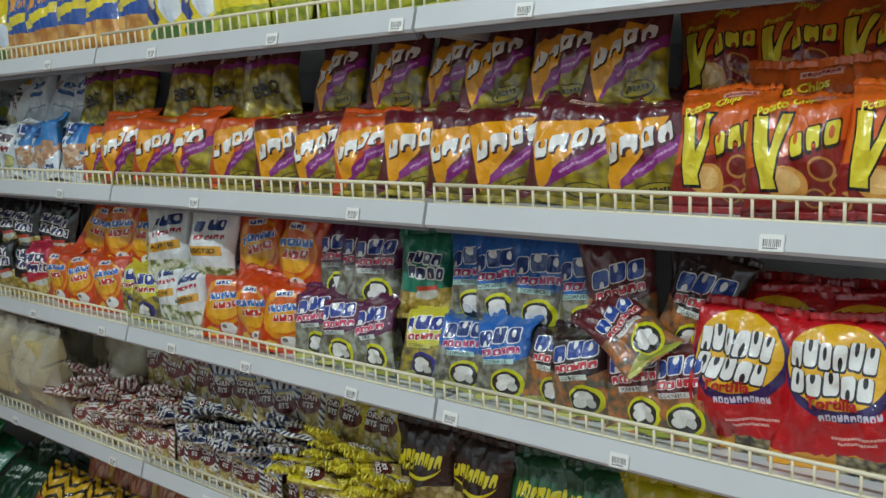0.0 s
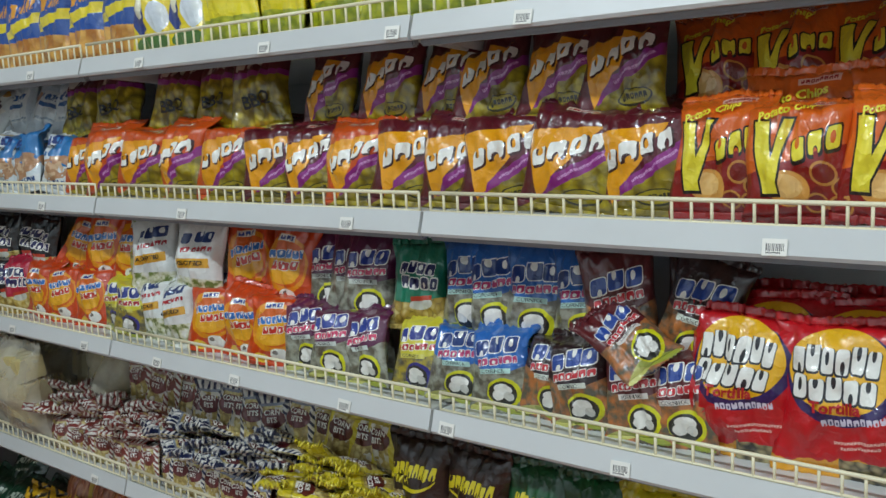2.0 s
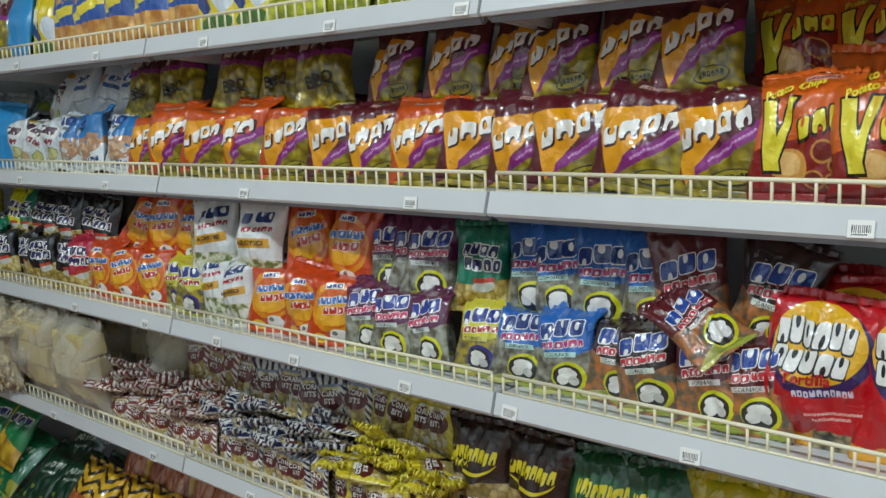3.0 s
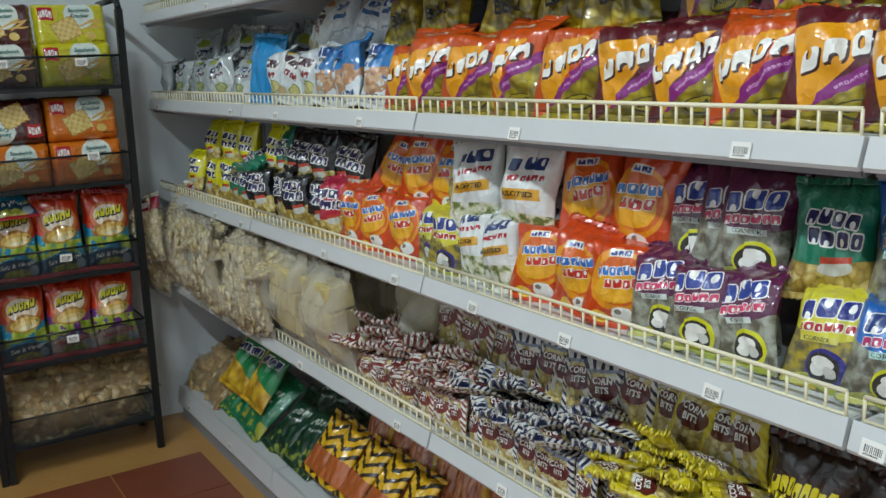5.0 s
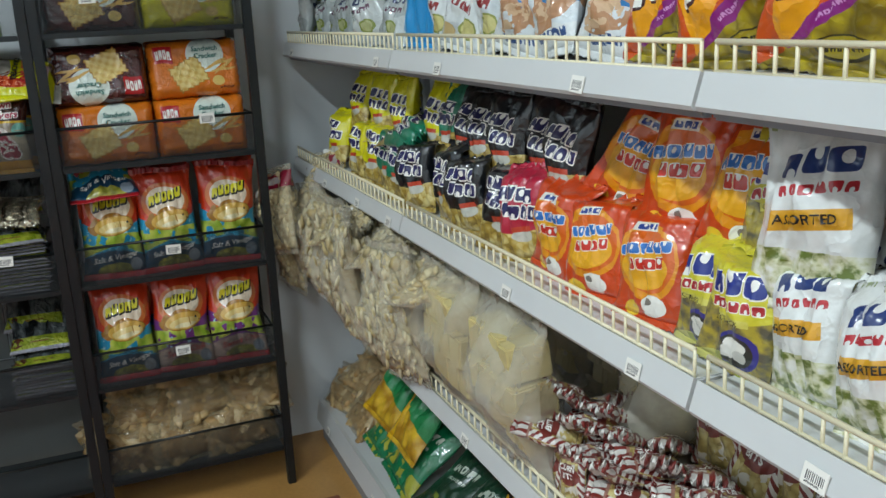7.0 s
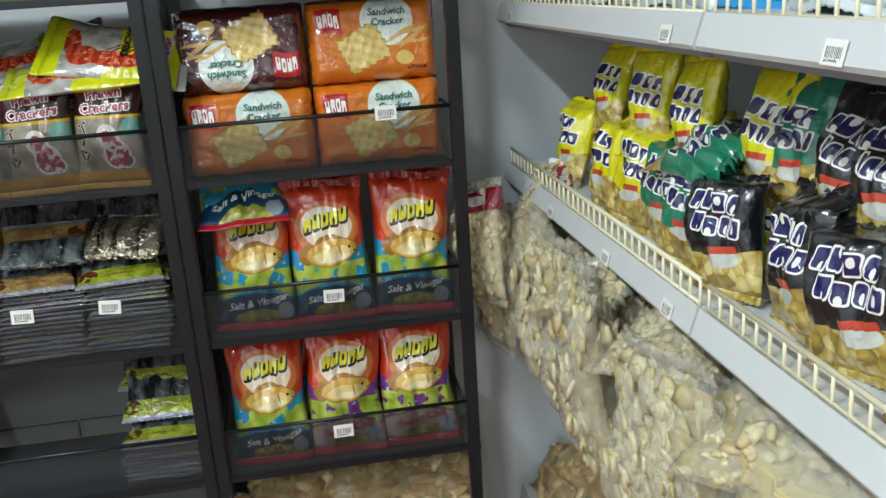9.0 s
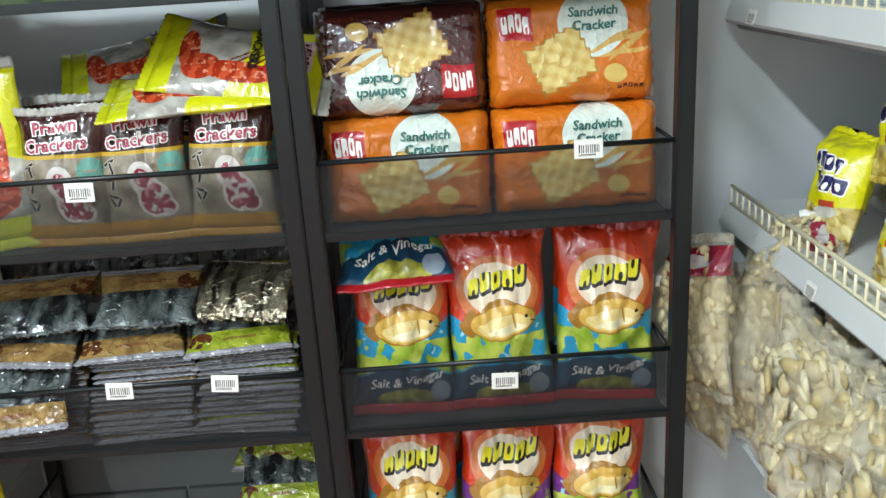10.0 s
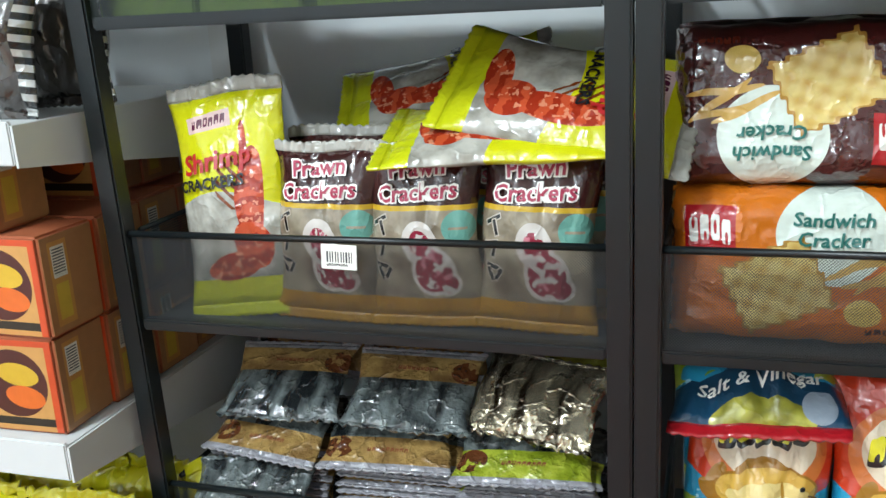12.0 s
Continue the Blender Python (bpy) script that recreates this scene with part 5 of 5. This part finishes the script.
# --- fish cracker bags ---
def fish_ink(name, low, word):
    k = Ink(name, srgb("cf3a17"), 1.6)
    k.lay(k.ell(0.5, 1.06, 0.42, 0.3), srgb("dc7a3c")).lay(k.ell(0.5, 1.08, 0.34, 0.22), srgb("efdcc0"))
    k.lay(k.m("LESS_THAN", k.m("MULTIPLY_ADD", k.m("ABSOLUTE", k.m("SUBTRACT", k.x, 0.5)), -0.5, k.y), 0.62), srgb(low))
    k.lay(k.both(k.m("LESS_THAN", k.y, 0.8), k.m("LESS_THAN", k.noise(70.0, 1.0), 0.34)), srgb("9fd4e6"))
    k.lay(k.both(k.m("LESS_THAN", k.y, 0.68), k.m("GREATER_THAN", k.m("MULTIPLY_ADD", k.m("ABSOLUTE", k.m("SUBTRACT", k.x, 0.5)), 0.3, k.y), 0.5), k.m("GREATER_THAN", k.noise(34.0, 1.0), 0.46)), k.grain(5.0, srgb("8fae2c"), srgb("d6dc62")))
    k.lay(k.m("LESS_THAN", k.m("MULTIPLY_ADD", k.m("SINE", k.m("MULTIPLY", k.x, 3.14)), -0.1, k.y), 0.33), srgb(word))
    k.lay(k.ell(0.52, 0.12, 0.3, 0.12), k.grain(12.0, srgb("7f7c2a"), srgb("b9b44a"))).lay(k.ell(0.84, 0.2, 0.1, 0.1), srgb("8f9aa6"))
    fish = k.either(k.ell(0.54, 0.80, 0.35, 0.15, 6), k.ell(0.2, 0.83, 0.1, 0.055, 58), k.ell(0.17, 0.74, 0.1, 0.05, -40), k.ell(0.5, 0.92, 0.18, 0.07, 6))
    k.lay(fish, srgb("a8741e")).lay(k.ell(0.54, 0.80, 0.335, 0.135, 6), srgb("dcae4c")).lay(k.ell(0.56, 0.77, 0.28, 0.085, 6), srgb("efd48a")).lay(k.ell(0.58, 0.735, 0.2, 0.035, 6), srgb("f6e9bc"))
    k.lay(k.ell(0.78, 0.845, 0.018, 0.018), BLACK).lay(k.box(0.86, 0.79, 0.07, 0.012, -18), srgb("6d4412")).lay(k.ell(0.66, 0.80, 0.012, 0.07, 12), srgb("b98a30"))
    k.lay(k.mark(0.51, 1.14, 0.62, 0.19, 5, 9, 0.35, 1.0, 1.0, False), BLACK).lay(k.mark(0.5, 1.155, 0.61, 0.155, 5, 9, 0.35, 0.84, 1.0), srgb("ece02a"))
    k.lay(k.m("GREATER_THAN", k.y, 1.52), srgb("a81822")).lay(k.m("LESS_THAN", k.y, 0.09), srgb("b01a24"))
    return k.done()


kind("fish_blue", "fish_cracker_bag", "red and blue fish cracker bag behind the mesh", "snack bag", fish_ink("vinegar_fish_film", "2b9cc4", "14405c"), 0.148, 0.262, 0.062,
     words=[(("Salt & Vinegar", 0.0185, 0.5, 0.2, 9, INK_WHITE), dict(lean=0.3, bold=0.0003))])
kind("fish_purple", "fish_cracker_bag", "red and purple fish cracker bag behind the mesh", "snack bag", fish_ink("chili_fish_film", "7a3a86", "b9a094"), 0.148, 0.262, 0.062,
     words=[(("Sweet Chili", 0.021, 0.5, 0.2, 8, INK_RED), dict(lean=0.3, bold=0.0004))])
z3, z4 = LEVELS[2], LEVELS[1]
for y, key, z in ((0.735, "fish_blue", z3), (0.878, "fish_blue", z3), (1.02, "fish_blue", z3), (0.735, "fish_blue", z4), (0.875, "fish_purple", z4), (1.015, "fish_purple", z4)):
    put(key, RX - 0.05, y, z, yaw=90 + jit(4), lean=10 + jit(3), roll=jit(4))
    put(key, RX - 0.115, y + 0.01, z, yaw=90 + jit(4), lean=8, roll=jit(5), size=1.04)
put("fish_blue", RX - 0.012, 0.737, z3 + 0.205, yaw=90, lean=64, roll=-3, size=0.95, wide=1.12)
# bottom tray
for y, z, r in ((0.70, 0.0, 0), (0.85, 0.0, 4), (1.0, 0.0, -4), (0.76, 0.09, 6), (0.92, 0.1, -8), (1.04, 0.09, 4)):
    put("cake", RX - 0.06 - z * 0.3, y, LEVELS[0] + z, yaw=90 + jit(10), lean=26 + 200 * z, roll=jit(8), size=1.05)
    put("cake", RX - 0.14, y, LEVELS[0] + z, yaw=90 + jit(10), lean=20, roll=jit(8), size=1.1)

# --- left rack: prawn and shrimp crackers ---
INK_CRIMSON = paint("crimson_print", "a8324e", 0.35, film=0.3, crinkle=0.0)
k = Ink("prawn_film", srgb("9d8a6e"), 1.45, rough=0.25, film=0.5)
k.col = k.grain(5.0, srgb("8b7a62"), srgb("b3a488"), kind="noise")
k.lay(k.m("GREATER_THAN", k.y, 0.96), srgb("3a1a18")).lay(k.m("GREATER_THAN", k.y, 1.37), srgb("b4b0a6"))
k.lay(k.m("LESS_THAN", k.y, 0.24), srgb("c08a24")).lay(k.both(k.m("GREATER_THAN", k.y, 0.93), k.m("LESS_THAN", k.y, 0.97)), srgb("c9a32c"))
k.lay(k.m("MULTIPLY", k.both(k.m("LESS_THAN", k.y, 0.93), k.m("GREATER_THAN", k.y, 0.24)), 0.55), k.grain(4.0, srgb("5f564c"), srgb("a89c8a"), kind="noise"))
outline = k.either(k.ell(0.52, 0.66, 0.16, 0.2, 24), k.ell(0.6, 0.46, 0.2, 0.2, 20), k.ell(0.72, 0.36, 0.12, 0.1, 0))
flesh = k.either(k.ell(0.53, 0.64, 0.1, 0.15, 24), k.ell(0.6, 0.46, 0.165, 0.165, 20), k.ell(0.72, 0.36, 0.085, 0.075, 0))
k.lay(outline, srgb("d2c8c0")).lay(k.both(flesh, k.m("GREATER_THAN", k.noise(90.0, 3.0), 0.46)), srgb("93283c")).lay(k.both(flesh, k.m("GREATER_THAN", k.noise(120.0, 2.0), 0.6)), srgb("c87884"))
k.lay(k.without(k.ell(0.86, 0.8, 0.14, 0.13), k.box(0.86, 0.79, 0.16, 0.02)), srgb("6fa89a"))
for sx, sy, sw, sh, sa in ((0.13, 0.86, 0.14, 0.03, 25), (0.16, 0.8, 0.03, 0.12, 20), (0.12, 0.68, 0.14, 0.03, 10), (0.14, 0.62, 0.03, 0.1, -25), (0.12, 0.5, 0.13, 0.03, -15), (0.1, 0.44, 0.03, 0.11, 30), (0.17, 0.44, 0.03, 0.1, -30)):
    k.lay(k.box(sx, sy, sw + 0.02, sh + 0.02, sa), srgb("b8ada0"))
    k.lay(k.box(sx, sy, sw, sh, sa), srgb("1e1a18"))
kind("prawn", "prawn_cracker_bag", "brown and clear prawn cracker bag with red print", "snack bag", k.done(), 0.124, 0.18, 0.042, rough=0.8,
     words=[(("Prawn\nCrackers", 0.0225, 0.47, 0.80, 3, INK_WHITE), dict(bold=0.0022, lift=0.0025)), (("Prawn\nCrackers", 0.0225, 0.47, 0.80, 3, INK_CRIMSON), dict(bold=0.0005, lift=0.0036))])
k = Ink("shrimp_film", srgb("a9a69a"), 1.7, rough=0.22, film=0.5)
k.col = k.grain(5.0, srgb("8f8b80"), srgb("bdb9ae"), kind="noise")
k.lay(k.m("GREATER_THAN", k.m("MULTIPLY_ADD", k.m("SINE", k.m("MULTIPLY", k.x, 4.0)), -0.08, k.y), 0.84), srgb("cfcd14")).lay(k.m("LESS_THAN", k.y, 0.28), srgb("c9cc1a")).lay(k.m("GREATER_THAN", k.y, 1.6), srgb("a8a69c"))
body = k.either(k.ell(0.7, 0.86, 0.13, 0.36, -6), k.ell(0.66, 0.52, 0.17, 0.18, 30), k.ell(0.45, 0.37, 0.26, 0.1, 8), k.ell(0.66, 1.2, 0.035, 0.2, 4))
legs = k.both(k.ell(0.56, 0.98, 0.16, 0.2, 0), k.m("GREATER_THAN", k.m("SINE", k.m("MULTIPLY", k.m("MULTIPLY_ADD", k.x, 0.9, k.y), 70.0)), 0.35))
k.lay(legs, srgb("7c3a16")).lay(body, srgb("a3301a")).lay(k.both(body, k.m("GREATER_THAN", k.m("SINE", k.m("MULTIPLY_ADD", k.y, 46.0, k.m("MULTIPLY", k.noise(60.0), 9.0))), 0.1)), srgb("c9502e")).lay(k.both(body, k.m("GREATER_THAN", k.noise(130.0, 2.0), 0.6)), srgb("dd8a68"))
k.lay(k.box(0.36, 1.42, 0.4, 0.12, 4), srgb("d9b9b4")).lay(k.mark(0.36, 1.42, 0.32, 0.07, 6, 4), srgb("5b1c38"))
kind("shrimp", "shrimp_cracker_bag", "yellow and clear shrimp cracker bag with a red shrimp print", "snack bag", k.done(), 0.128, 0.235, 0.03,
     words=[(("Shrimp", 0.027, 0.42, 0.67, 6, INK_RED), dict(bold=0.0008, lean=0.1)), (("CRACKERS", 0.0155, 0.36, 0.575, 2, INK_BLACK), dict(bold=0.0006))], rough=0.7)
for y in (0.326, 0.431, 0.537):
    put("prawn", RX - 0.03, y, z2, yaw=90 + jit(3), lean=6 + jit(2), roll=jit(2), wide=0.95)
    put("prawn", RX - 0.075, y + 0.01, z2, yaw=90 + jit(4), lean=7, roll=jit(3), size=1.05)
put("shrimp", RX - 0.03, 0.235, z2, yaw=92, lean=9, roll=-6, size=1.03)
LYING = ((0.445, 0.235, 48, 92, 104, -0.085, 1.04), (0.385, 0.180, 72, 88, 84, -0.055, 1.0), (0.30, 0.195, 58, 82, 70, -0.15, 1.0), (0.36, 0.20, 66, 100, 80, -0.16, 1.05), (0.49, 0.19, 72, 84, 88, -0.14, 0.9))
for y, z, lean, yaw, roll, x, big in LYING:
    put("shrimp", RX + x, y, z2 + z, yaw=yaw, lean=lean, roll=roll, size=big)


# --- seaweed packs in stacks ---
def seaweed_ink(name, strip):
    k = Ink(name, srgb("25282a"), 0.66, rough=0.13, film=0.8, crinkle=1.0, scale=60.0)
    # Pale grey streaks put the dark film's silver glints into its colour.
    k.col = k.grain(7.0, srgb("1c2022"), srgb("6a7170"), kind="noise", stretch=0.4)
    k.lay(k.m("LESS_THAN", k.y, 0.27), k.grain(6.0, srgb(strip[0]), srgb(strip[1]), kind="noise")).lay(k.m("LESS_THAN", k.y, 0.06), srgb("8f8d92"))
    k.lay(k.both(k.ell(0.1, 0.18, 0.12, 0.09), k.m("GREATER_THAN", k.noise(80.0), 0.45)), srgb("5b331d")).lay(k.mark(0.5, 0.17, 0.34, 0.035, 9, 0, 0.2), srgb("7d4a30"))
    return k.done(spread=0.009)


for c, h in (("tan", ("7d6038", "a5854f")), ("lime", ("7c8a20", "a3ac38"))):
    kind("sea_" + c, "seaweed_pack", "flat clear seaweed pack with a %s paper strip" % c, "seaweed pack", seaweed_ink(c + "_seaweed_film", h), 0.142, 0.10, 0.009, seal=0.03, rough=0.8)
k = Ink("gold_foil_film", srgb("a88f5a"), 0.66, rough=0.16, film=0.8, crinkle=1.0, scale=60.0, metal=0.75)
# Dark and pale streaks paint the crinkled foil's gleam into the base.
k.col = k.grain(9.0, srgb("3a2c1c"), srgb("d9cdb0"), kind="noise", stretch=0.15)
kind("sea_foil", "seaweed_pack", "shiny gold foil seaweed pack on the stack, gleams put into its colour", "seaweed pack", k.done(spread=0.012), 0.142, 0.10, 0.02, seal=0.03, rough=1.4, variants=1, folds=0)
for y, c in ((0.225, "tan"), (0.375, "tan"), (0.522, "lime")):
    for i in range(15):
        put("sea_" + c, RX - 0.015 - 0.0025 * i + jit(0.004), y + jit(0.006), z3 + 0.006 + i * 0.0078, yaw=90 + jit(4), lean=82 + jit(2), roll=jit(1))
    put("sea_" + c, RX - 0.028, y + jit(0.008), z3 + 0.12, yaw=90 + jit(7), lean=68, roll=jit(4), size=1.04)
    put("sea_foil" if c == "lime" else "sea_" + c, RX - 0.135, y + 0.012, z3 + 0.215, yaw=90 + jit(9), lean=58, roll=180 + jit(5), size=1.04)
    put("sea_" + c, RX - 0.17, y, z3 + 0.16, yaw=90 + jit(7), lean=30, roll=jit(4), size=1.04)
put("sea_tan", RX + 0.04, 0.225, z3 + 0.055, yaw=92, lean=56, roll=-3)
for i in range(11):
    put("sea_lime", RX - 0.03 + jit(0.004), 0.54 + jit(0.006), z4 + 0.006 + i * 0.0078, yaw=90 + jit(3), lean=80, roll=jit(1))
put("sea_lime", RX - 0.07, 0.54, z4 + 0.11, yaw=90, lean=50)
put("sea_lime", RX - 0.12, 0.53, z4 + 0.15, yaw=86, lean=45)

# boxes on the left rack's top tray
k = Ink("snack_carton", srgb("d9dcd0"), 1.0, rough=0.5, film=0.1, crinkle=0.05)
k.lay(k.box(0.5, 0.2, 1.1, 0.4), srgb("7f9a3c")).lay(k.box(0.4, 0.5, 0.4, 0.25), srgb("d7c22a"))
M_CARTON = k.done()
for y in (0.17, 0.28, 0.40, 0.52):
    ob = new("snack_carton", card_mesh("snack_carton", 0.105, 0.12, 0.06, M_CARTON, 0.002))
    ob.matrix_world = pose(RX - 0.01, y, z1 - 0.003, 0, 0, 90)
    tagged(ob, "white and green snack carton on the top tray", "carton", "snack cartons")

# dark tiled skirting behind the seaweed rack
M_SKIRT = paint("dark_grey_tile", "747674", 0.4)
skirt = thing("baseboard", "dark grey tiled skirting on the wall behind the rack", "skirting", kind="structure")
for zt0, zt1, cuts in ((0.0, 0.40, (0.105, 0.33, 0.628)), (0.406, 0.64, (0.105, 0.45, 0.628))):
    for ya, yb in zip(cuts, cuts[1:]):
        part("tile", slab(END, END + 0.012, ya + 0.002, yb - 0.002, zt0, zt1, 0.001), M_SKIRT, skirt)

# ---------- the white shelves beside the racks ----------
MX, MY0, MY1 = -3.035, -1.30, 0.095


def side_shelf(z):
    ob = thing("side_shelf", "white enamelled steel shelf end with a deep front strip", "shelf", "side shelves", m=pose(0, 0, z))
    part("deck", slab(END + 0.03, MX - 0.006, MY0, MY1, -0.012, 0.0, 0.002), M_SHELF, ob)
    part("front_strip", slab(MX - 0.006, MX, MY0, MY1, -0.036, 0.004, 0.0015), M_SHELF, ob)
    bm = bmesh.new()
    vs = [bm.verts.new((x, MY1 + s, zz)) for s in (0.0005, 0.003) for x, zz in ((MX - 0.002, 0.0), (END + 0.03, 0.0), (END + 0.03, -0.09), (MX - 0.10, -0.05), (MX - 0.002, -0.038))]
    bm.faces.new(vs[:5])
    bm.faces.new(vs[5:][::-1])
    for i in range(5):
        bm.faces.new((vs[i], vs[(i + 1) % 5], vs[5 + (i + 1) % 5], vs[5 + i]))
    part("side_bracket", bm, M_SHELF, ob)


for z in (0.13, 0.5, 0.835, 1.150, 1.5):
    side_shelf(z)
ob = thing("side_shelf_upright", "white slotted steel upright of the side shelves", "upright", kind="structure")
part("upright", slab(END + 0.004, END + 0.034, MY1 - 0.02, MY1 + 0.02, 0, 1.9, 0.002), M_SHELF, ob)

k = Ink("fruit_carton", srgb("c48a4a"), 0.8, rough=0.45, film=0.2, crinkle=0.08)
k.lay(k.box(0.5, 0.4, 0.94, 0.72), srgb("c69150")).lay(k.ell(0.62, 0.42, 0.3, 0.3), srgb("4a1c16")).lay(k.ell(0.66, 0.5, 0.19, 0.1, -8), srgb("cfa72c")).lay(k.ell(0.7, 0.3, 0.18, 0.1, -8), srgb("d9661f"))
k.lay(k.box(0.62, 0.08, 0.7, 0.07), srgb("2a2013")).lay(k.box(0.97, 0.4, 0.06, 0.9), srgb("c8481e")).lay(k.box(0.5, 0.78, 1.1, 0.06), srgb("c8481e"))
M_FRUIT = k.done()
k = Ink("fruit_carton_side", srgb("a4744a"), 0.8, rough=0.45, film=0.2, crinkle=0.08)
k.lay(k.box(0.3, 0.4, 0.36, 0.7), srgb("c08a44")).lay(k.box(0.3, 0.58, 0.26, 0.26), srgb("d9d6cc"))
k.lay(k.both(k.box(0.3, 0.58, 0.22, 0.22), k.m("GREATER_THAN", k.m("SINE", k.m("MULTIPLY", k.y, 260.0)), 0.1)), srgb("4b4a50")).lay(k.box(0.3, 0.25, 0.24, 0.3), srgb("c6a63a"))
M_FRUIT_SIDE = k.done()


M_CARD = paint("orange_card", "a65c3c", 0.5)
FW, FH, FD = 0.135, 0.103, 0.078
FRUIT_FRONT = card_mesh("front_print", FW - 0.006, FH - 0.006, 0.0008, M_FRUIT, 0.0)
FRUIT_SIDE = card_mesh("side_print", FD - 0.006, FH - 0.006, 0.0008, M_FRUIT_SIDE, 0.0)
fruit0 = None
for z in (0.835, 0.939, 1.043):
    for row in range(4):
        for col in range(3):
            if z > 1.04 and (row == 1 or col == 2):
                continue
            m = pose(MX - 0.022 - row * 0.08, 0.016 - col * 0.139 + (jit(0.004) if z < 1.04 else -0.045), z + 0.0005, 0, 0, 90 + jit(2))
            if fruit0 is None:
                fruit0 = thing("fruit_carton", "small tan and red carton with a fruit picture", "carton", "fruit cartons", m=m)
                part("body", slab(-FW / 2, FW / 2, 0, FD, 0, FH, 0.0025), M_CARD, fruit0, "orange-red card box")
                part("front_print", FRUIT_FRONT, None, fruit0, "tan print with a fruit picture").matrix_basis = pose(0, -0.0008, 0.003)
                part("side_print", FRUIT_SIDE, None, fruit0, "tan side print with a barcode").matrix_basis = pose(FW / 2 + 0.0008, FD / 2, 0.003, 0, 0, 90)
            else:
                copy_thing(fruit0, m)
k = Ink("dark_foil_film", srgb("5a5856"), 1.35, metal=0.45, rough=0.25)
k.lay(k.m("GREATER_THAN", k.noise(16.0), 0.55), srgb("38302c")).lay(k.box(0.4, 0.9, 0.5, 0.24, 5), srgb("a39e9c"))
edge = k.m("GREATER_THAN", k.x, 0.9)
k.lay(edge, srgb("c9c8c4")).lay(k.both(edge, k.m("GREATER_THAN", k.m("SINE", k.m("MULTIPLY", k.y, 60.0)), 0.0)), srgb("19191b"))
kind("dark_foil", "snack_pouch", "dark silvery foil snack pouch with a striped edge", "snack bag", k.done(), 0.14, 0.19, 0.05, folds=0, rough=2.0)
for i in range(5):
    put("dark_foil", MX - 0.05, 0.025 - 0.125 * i, 1.152, yaw=90 + jit(10), lean=8, roll=jit(6), size=0.9)
    put("dark_foil", MX - 0.14, 0.045 - 0.125 * i, 1.152, yaw=90 + jit(10), lean=10, roll=jit(6), size=0.9)
k = Ink("yellow_puff_film", srgb("d9d21a"), 1.3)
k.lay(k.mark(0.5, 0.7, 0.8, 0.36, 3, 0, 0.1, 1.0), srgb("a81f24")).lay(k.mark(0.5, 0.7, 0.78, 0.28, 3, 0, 0.1, 0.75), WHITE).lay(k.ell(0.5, 0.3, 0.3, 0.16), srgb("86a03a"))
kind("puff", "snack_bag", "glossy yellow snack bag with red and white print", "snack bag", k.done(), 0.17, 0.22, 0.06)
for i in range(4):
    put("puff", MX - 0.05, 0.045 - 0.15 * i, 0.502, yaw=90 + jit(10), lean=6, roll=4 + jit(4), size=1.08)
    put("puff", MX - 0.13, 0.08 - 0.15 * i, 0.502, yaw=90 + jit(10), lean=6, roll=jit(6), size=1.1)

# ---------- floor tiles ----------
TILE_ME = mesh_of(slab(-0.148, 0.148, -0.148, 0.148, 0, 0.004, 0.0012), "tile", M_RED, False)
for i in range(16):
    for j in range(8):
        q = part("tile", TILE_ME, None, floor)
        q.location = (-2.89 + 0.3 * i, 1.06 - 0.3 * j, 0.0)
